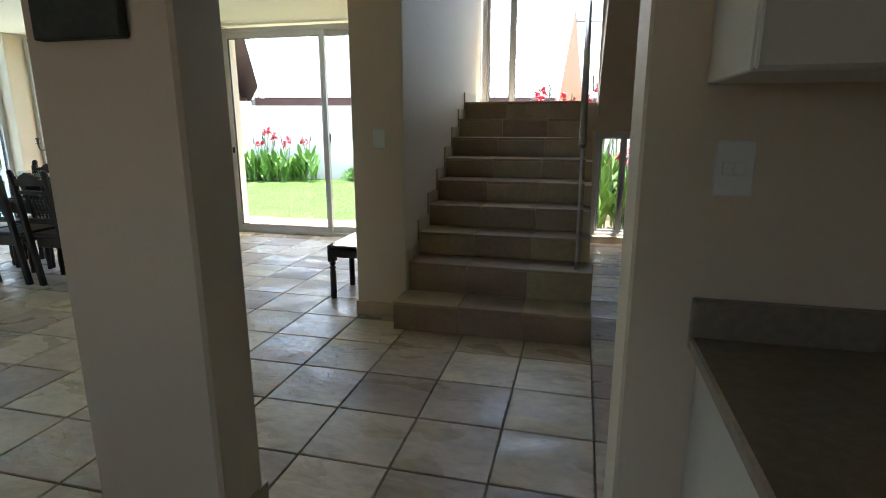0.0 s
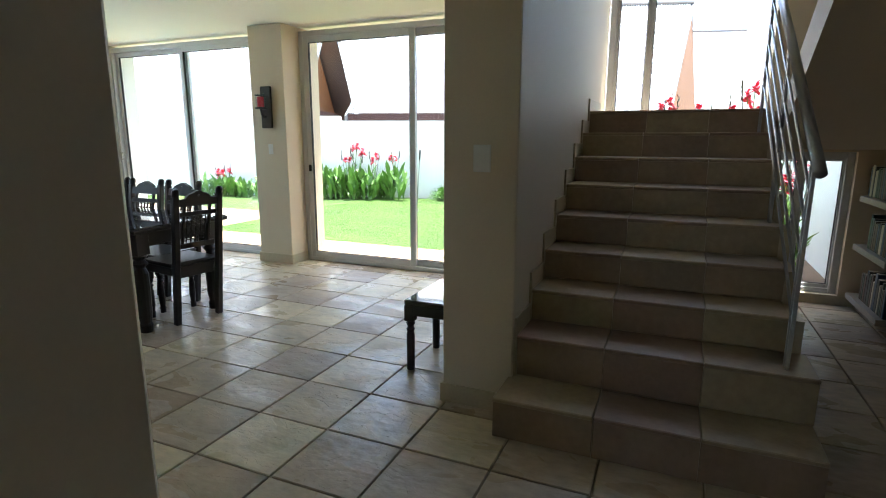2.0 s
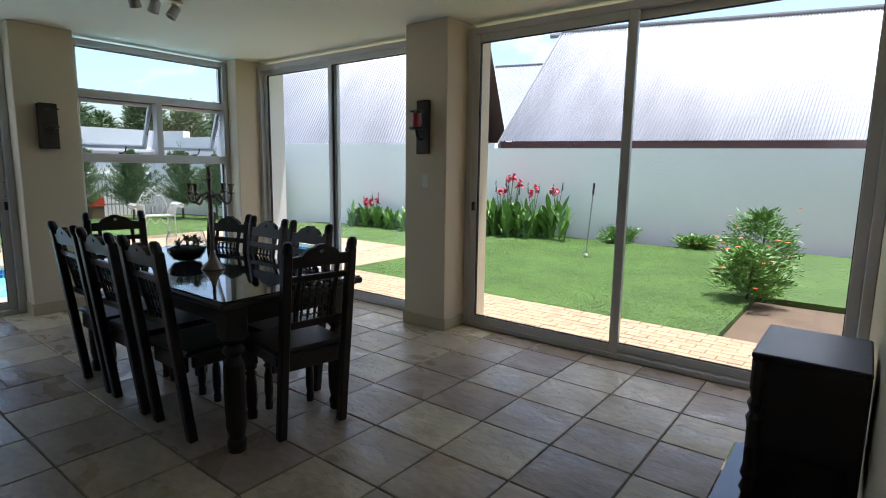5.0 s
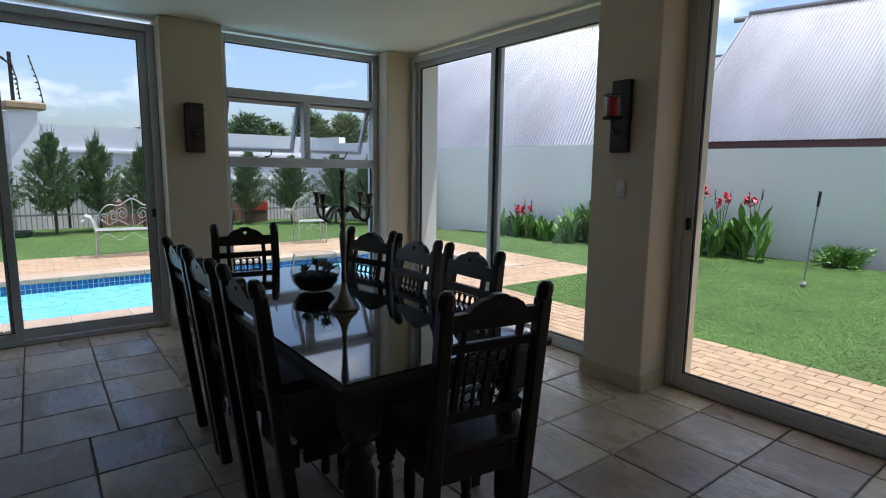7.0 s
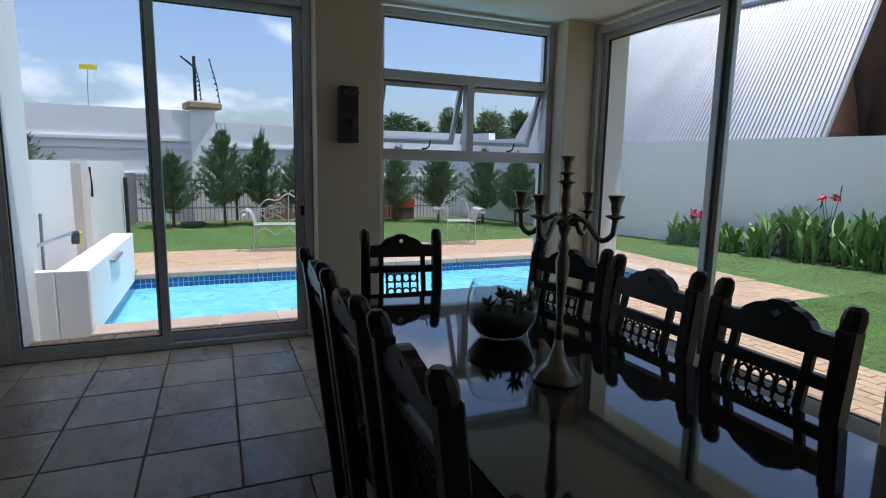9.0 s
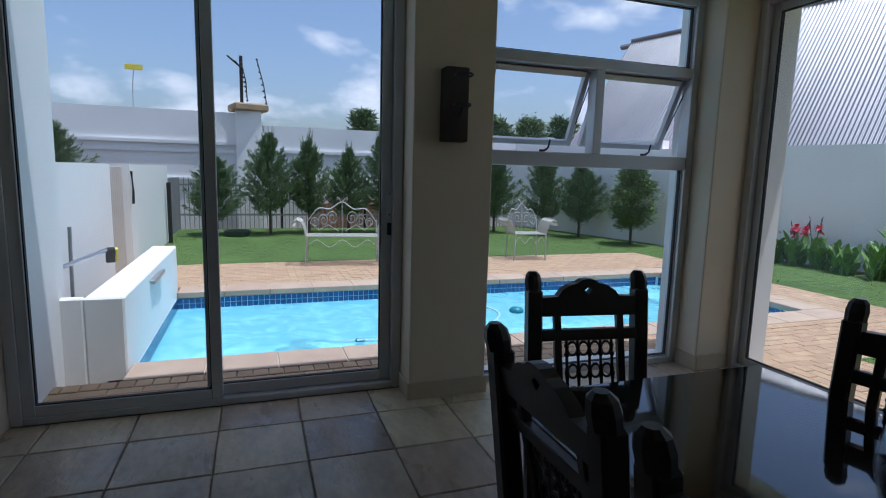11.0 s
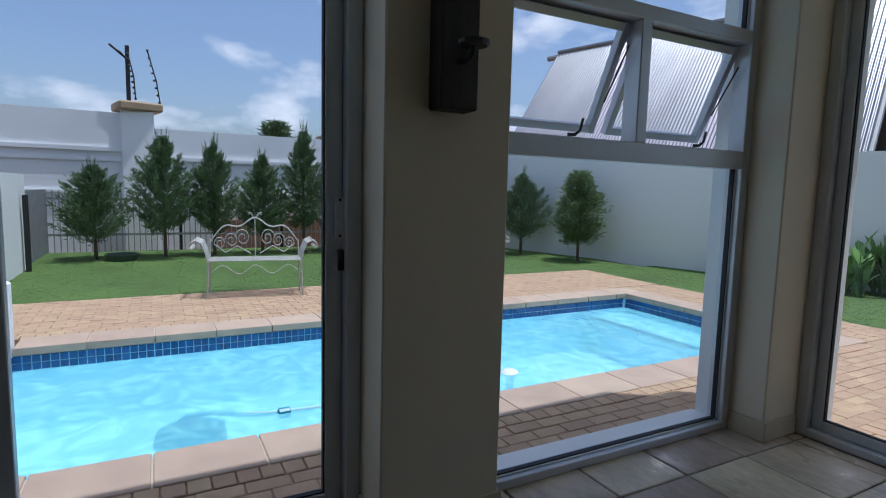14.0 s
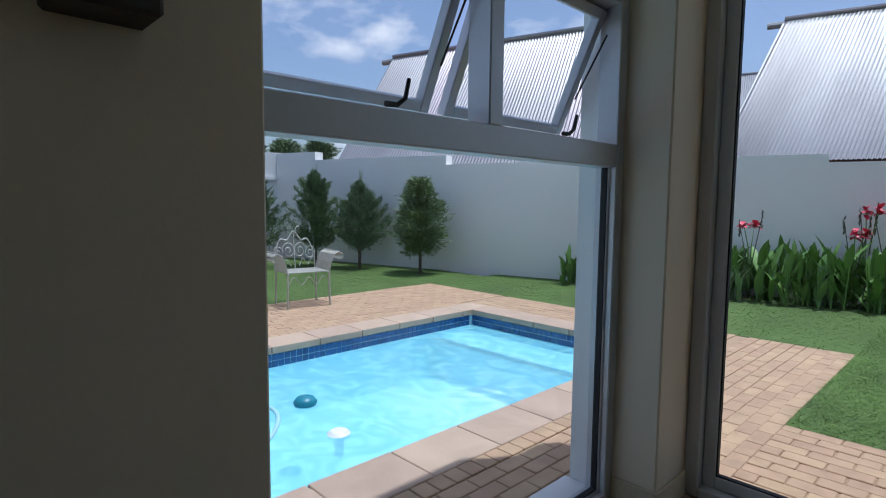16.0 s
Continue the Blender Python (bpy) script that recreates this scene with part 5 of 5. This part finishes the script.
setting("coping_bed", boxes((-10.73, 2.04, -0.084, -10.44, 8.43, -0.028), (-8.24, 2.04, -0.084, -7.95, 8.43, -0.028), (-10.44, 8.14, -0.084, -8.24, 8.43, -0.028)), MORTAR, "pale mortar joints of the coping", "pool")
setting("wall_low", boxes((-17.25, 4.0, -0.2, -17.05, 7.4, 0.52), bevel=0.01), REDBRICK, "low weathered red brick wall behind the fence", "wall")
tb = thing("garden_tub", "dark green plastic tub lying on the grass", "tub", m=pose(-15.55, 2.48, -0.035) @ Matrix.Diagonal((1.0, 1.0, 0.6, 1)))
part("tub", lathe(bmesh.new(), [(0.20, 0), (0.24, 0.16), (0.25, 0.165), (0.25, 0.18), (0.22, 0.175), (0.19, 0.02)], 18), GREYTUB, tb)
cr = thing("red_crate", "faded red plastic crate by the fence", "crate", m=pose(-16.55, 7.34, -0.035))
part("crate_body", boxes((-0.17, -0.26, 0.30, 0.17, 0.26, 0.33), (-0.17, -0.26, 0.33, -0.15, 0.26, 0.52), (0.15, -0.26, 0.33, 0.17, 0.26, 0.52), (-0.15, -0.26, 0.33, 0.15, -0.24, 0.52), (-0.15, 0.24, 0.33, 0.15, 0.26, 0.52), bevel=0.006), REDPLASTIC, cr)
part("stand", boxes((-0.16, -0.24, 0.0, 0.16, 0.24, 0.298), bevel=0.006), EARTH, cr, "dark stand under the crate")


# ---- pieces: tiles and bricks ----
def loose(name, specs, mat, parent, near, label):
    """Pieces as objects of their own where near() holds, at most 300 of them; the rest is joined."""
    shared, rest, n = {}, [], 0
    for cx, cy, cz, sx, sy, sz, rz in specs:
        key = (round(sx, 3), round(sy, 3), round(sz, 3))
        if n < 300 and near(cx, cy):
            if key not in shared:
                shared[key] = mesh_of(name, box(bmesh.new(), -sx / 2, -sy / 2, -sz, sx / 2, sy / 2, 0, min(0.004, sz / 3)), mat)
            o = new(name, shared[key])
            o.parent = parent
            o.matrix_basis = pose(cx, cy, cz, random.uniform(-0.25, 0.25), random.uniform(-0.25, 0.25), rz + random.uniform(-0.3, 0.3))
            n += 1
        else:
            rest.append((cx, cy, cz, sx, sy, sz, rz))
    if rest:
        vs, fs = [], []
        for cx, cy, cz, sx, sy, sz, rz in rest:
            m = pose(cx, cy, cz, random.uniform(-0.2, 0.2), random.uniform(-0.2, 0.2), rz)
            k, b = len(vs), min(0.004, sz / 3)
            for ins, zz in ((0, -sz), (0, -b), (b, 0)):
                vs += [m @ Vector((i * (sx / 2 - ins), j * (sy / 2 - ins), zz)) for i, j in ((-1, -1), (1, -1), (1, 1), (-1, 1))]
            for r in (0, 4):
                fs += [(k + r + i, k + r + (i + 1) % 4, k + r + 4 + (i + 1) % 4, k + r + 4 + i) for i in range(4)]
            fs.append((k + 8, k + 9, k + 10, k + 11))
        me = bpy.data.meshes.new("more_" + name + "s")
        me.from_pydata(vs, [], fs)
        me.materials.append(mat)
        o = new("more_" + name + "s", me)
        o.parent = parent
        tagged(o, label, kind="stuff")


random.seed(3)
PX, P = 0.3998, 0.3925
tiles = []
for i in range(-18, 10):
    for j in range(-15, 12):
        cx = -0.665 + (i + 0.5) * PX
        cy = (2.112 if cx > -5.46 else 2.24) + (j + 0.5) * P
        x0, x1, y0, y1 = max(cx - PX / 2 + 0.0035, -7.36), min(cx + PX / 2 - 0.0035, 3.2), max(cy - P / 2 + 0.0035, -3.2), min(cy + P / 2 - 0.0035, 5.86 if cx < 0 else 6.2)
        if x1 - x0 > 0.03 and y1 - y0 > 0.03:
            tiles.append(((x0 + x1) / 2, (y0 + y1) / 2, 0.0, x1 - x0, y1 - y0, 0.012, 0))
loose("floor_tile", tiles, STONE, bed, lambda x, y: (-7.4 < x < -1.5 and 1.8 < y < 5.9) or (-1.6 < x < 0.9 and 1.5 < y < 3.2), "sandstone floor tiles")

stairs = bpy.data.objects["staircase"]
for k, (y, z) in enumerate(NOSE):
    zprev, ynext = (NOSE[k - 1][1] if k else 0.0), (NOSE[k + 1][0] if k < 8 else 6.19)
    right = 0.13 if k < 2 else 0.055
    cols = [(-1.108, -0.701), (-0.699, -0.291), (-0.289, right)]
    if k == 0:
        cols[0] = (-1.14, -0.702)
    for a, b in cols:
        o = part("tread_tile", slab(a, y - 0.004, z - 0.02, b, min(ynext + 0.012, y + 0.6), z, 0.004), STEP_TILE, stairs)
        part("riser_tile", slab(a, y + 0.008, zprev + 0.002, b, y + 0.022, z - 0.021, 0.002), STEP_TILE, stairs)
    if k:
        part("skirting_tile", slab(-1.121, y - 0.012, zprev, -1.107, y + 0.012, z + 0.09, 0.002), SKIRT, stairs)
        part("skirting_tile", slab(-1.121, y + 0.012, z, -1.109, min(ynext - 0.012, y + 0.6), z + 0.09, 0.002), SKIRT, stairs)

cop = []
for j in range(14):
    L = (8.42 - 2.04) / 14
    cy = 2.04 + (j + 0.5) * L
    cop.append((-8.11, cy, -0.02, 0.32, L - 0.008, 0.06, 0))
    cop.append((-10.57, cy, -0.02, 0.32, L - 0.008, 0.06, 0))
for i in range(5):
    L = 2.12 / 5
    cop.append((-10.40 + (i + 0.5) * L, 8.27, -0.02, L - 0.008, 0.32, 0.06, 0))
loose("coping_slab", cop, COPING, bpy.data.objects["pool_shell"], lambda x, y: True, "coping slabs")

bricks = []
BL, BW = 0.185, 0.0925
for y in range(int(6.95 / 0.0955)):
    bricks.append((-7.905, 1.45 + (y + 0.5) * 0.0955, ZP + 0.003, 0.105, 0.0905, 0.03, 0))
    bricks.append((-10.775, 1.45 + (y + 0.5) * 0.0955, ZP + 0.003, 0.105, 0.0905, 0.03, 0))
for a, b, c, d in ((-12.25, -0.6, -10.83, 9.15), (-7.85, -0.6, -7.3, 9.15), *PAVED[2:]):
    along_x = c - a > d - b
    length, width = (c - a, d - b) if along_x else (d - b, c - a)
    for j in range(int(width / BW + 0.5)):
        for i in range(int(length / BL) + 2):
            p0 = max(i * BL - (BL / 2 if j % 2 else 0), 0.0)
            p1 = min(i * BL - (BL / 2 if j % 2 else 0) + BL, length)
            q = (j + 0.5) * width / int(width / BW + 0.5)
            if p1 - p0 > 0.03:
                if along_x:
                    bricks.append((a + (p0 + p1) / 2, b + q, ZP + random.uniform(-0.003, 0.001), p1 - p0 - 0.006, BW - 0.005, 0.03, random.gauss(0, 0.9)))
                else:
                    bricks.append((a + q, b + (p0 + p1) / 2, ZP + random.uniform(-0.003, 0.001), BW - 0.006, p1 - p0 - 0.005, 0.03, random.gauss(0, 0.9)))
loose("paver", bricks, PAVER, bpy.data.objects["paving_bed"], lambda x, y: -8.0 < x < -5.6 and 5.2 < y < 7.4, "clay paving bricks")

# grass
rg = np.random.RandomState(2)
gv, gf = [], []
for (a, b, c, d), dens in zip(LAWNS, (1200, 1500, 14000, 300, 300)):
    n = int((c - a) * (d - b) * dens)
    xy = np.column_stack((rg.uniform(a, c, n), rg.uniform(b, d, n)))
    ang, h, w = rg.uniform(0, 6.28, n), rg.uniform(0.006, 0.016, n), rg.uniform(0.002, 0.004, n) * (1.0 if dens > 1500 else 1.8)
    lean = rg.uniform(-0.04, 0.04, (n, 2))
    z = np.full(n, -0.037)
    p0 = np.column_stack((xy[:, 0] - w * np.cos(ang), xy[:, 1] - w * np.sin(ang), z))
    p1 = np.column_stack((xy[:, 0] + w * np.cos(ang), xy[:, 1] + w * np.sin(ang), z))
    p2 = np.column_stack((xy + lean, z + h))
    k = sum(len(q) for q in gv)
    gv.append(np.stack((p0, p1, p2), 1).reshape(-1, 3))
    gf.append(np.arange(n * 3).reshape(-1, 3) + k)
me = bpy.data.meshes.new("grass")
me.from_pydata(np.concatenate(gv).tolist(), [], np.concatenate(gf).tolist())
me.materials.append(GRASS)
tagged(new("grass", me), "short green mown grass blades", "grass", kind="stuff")
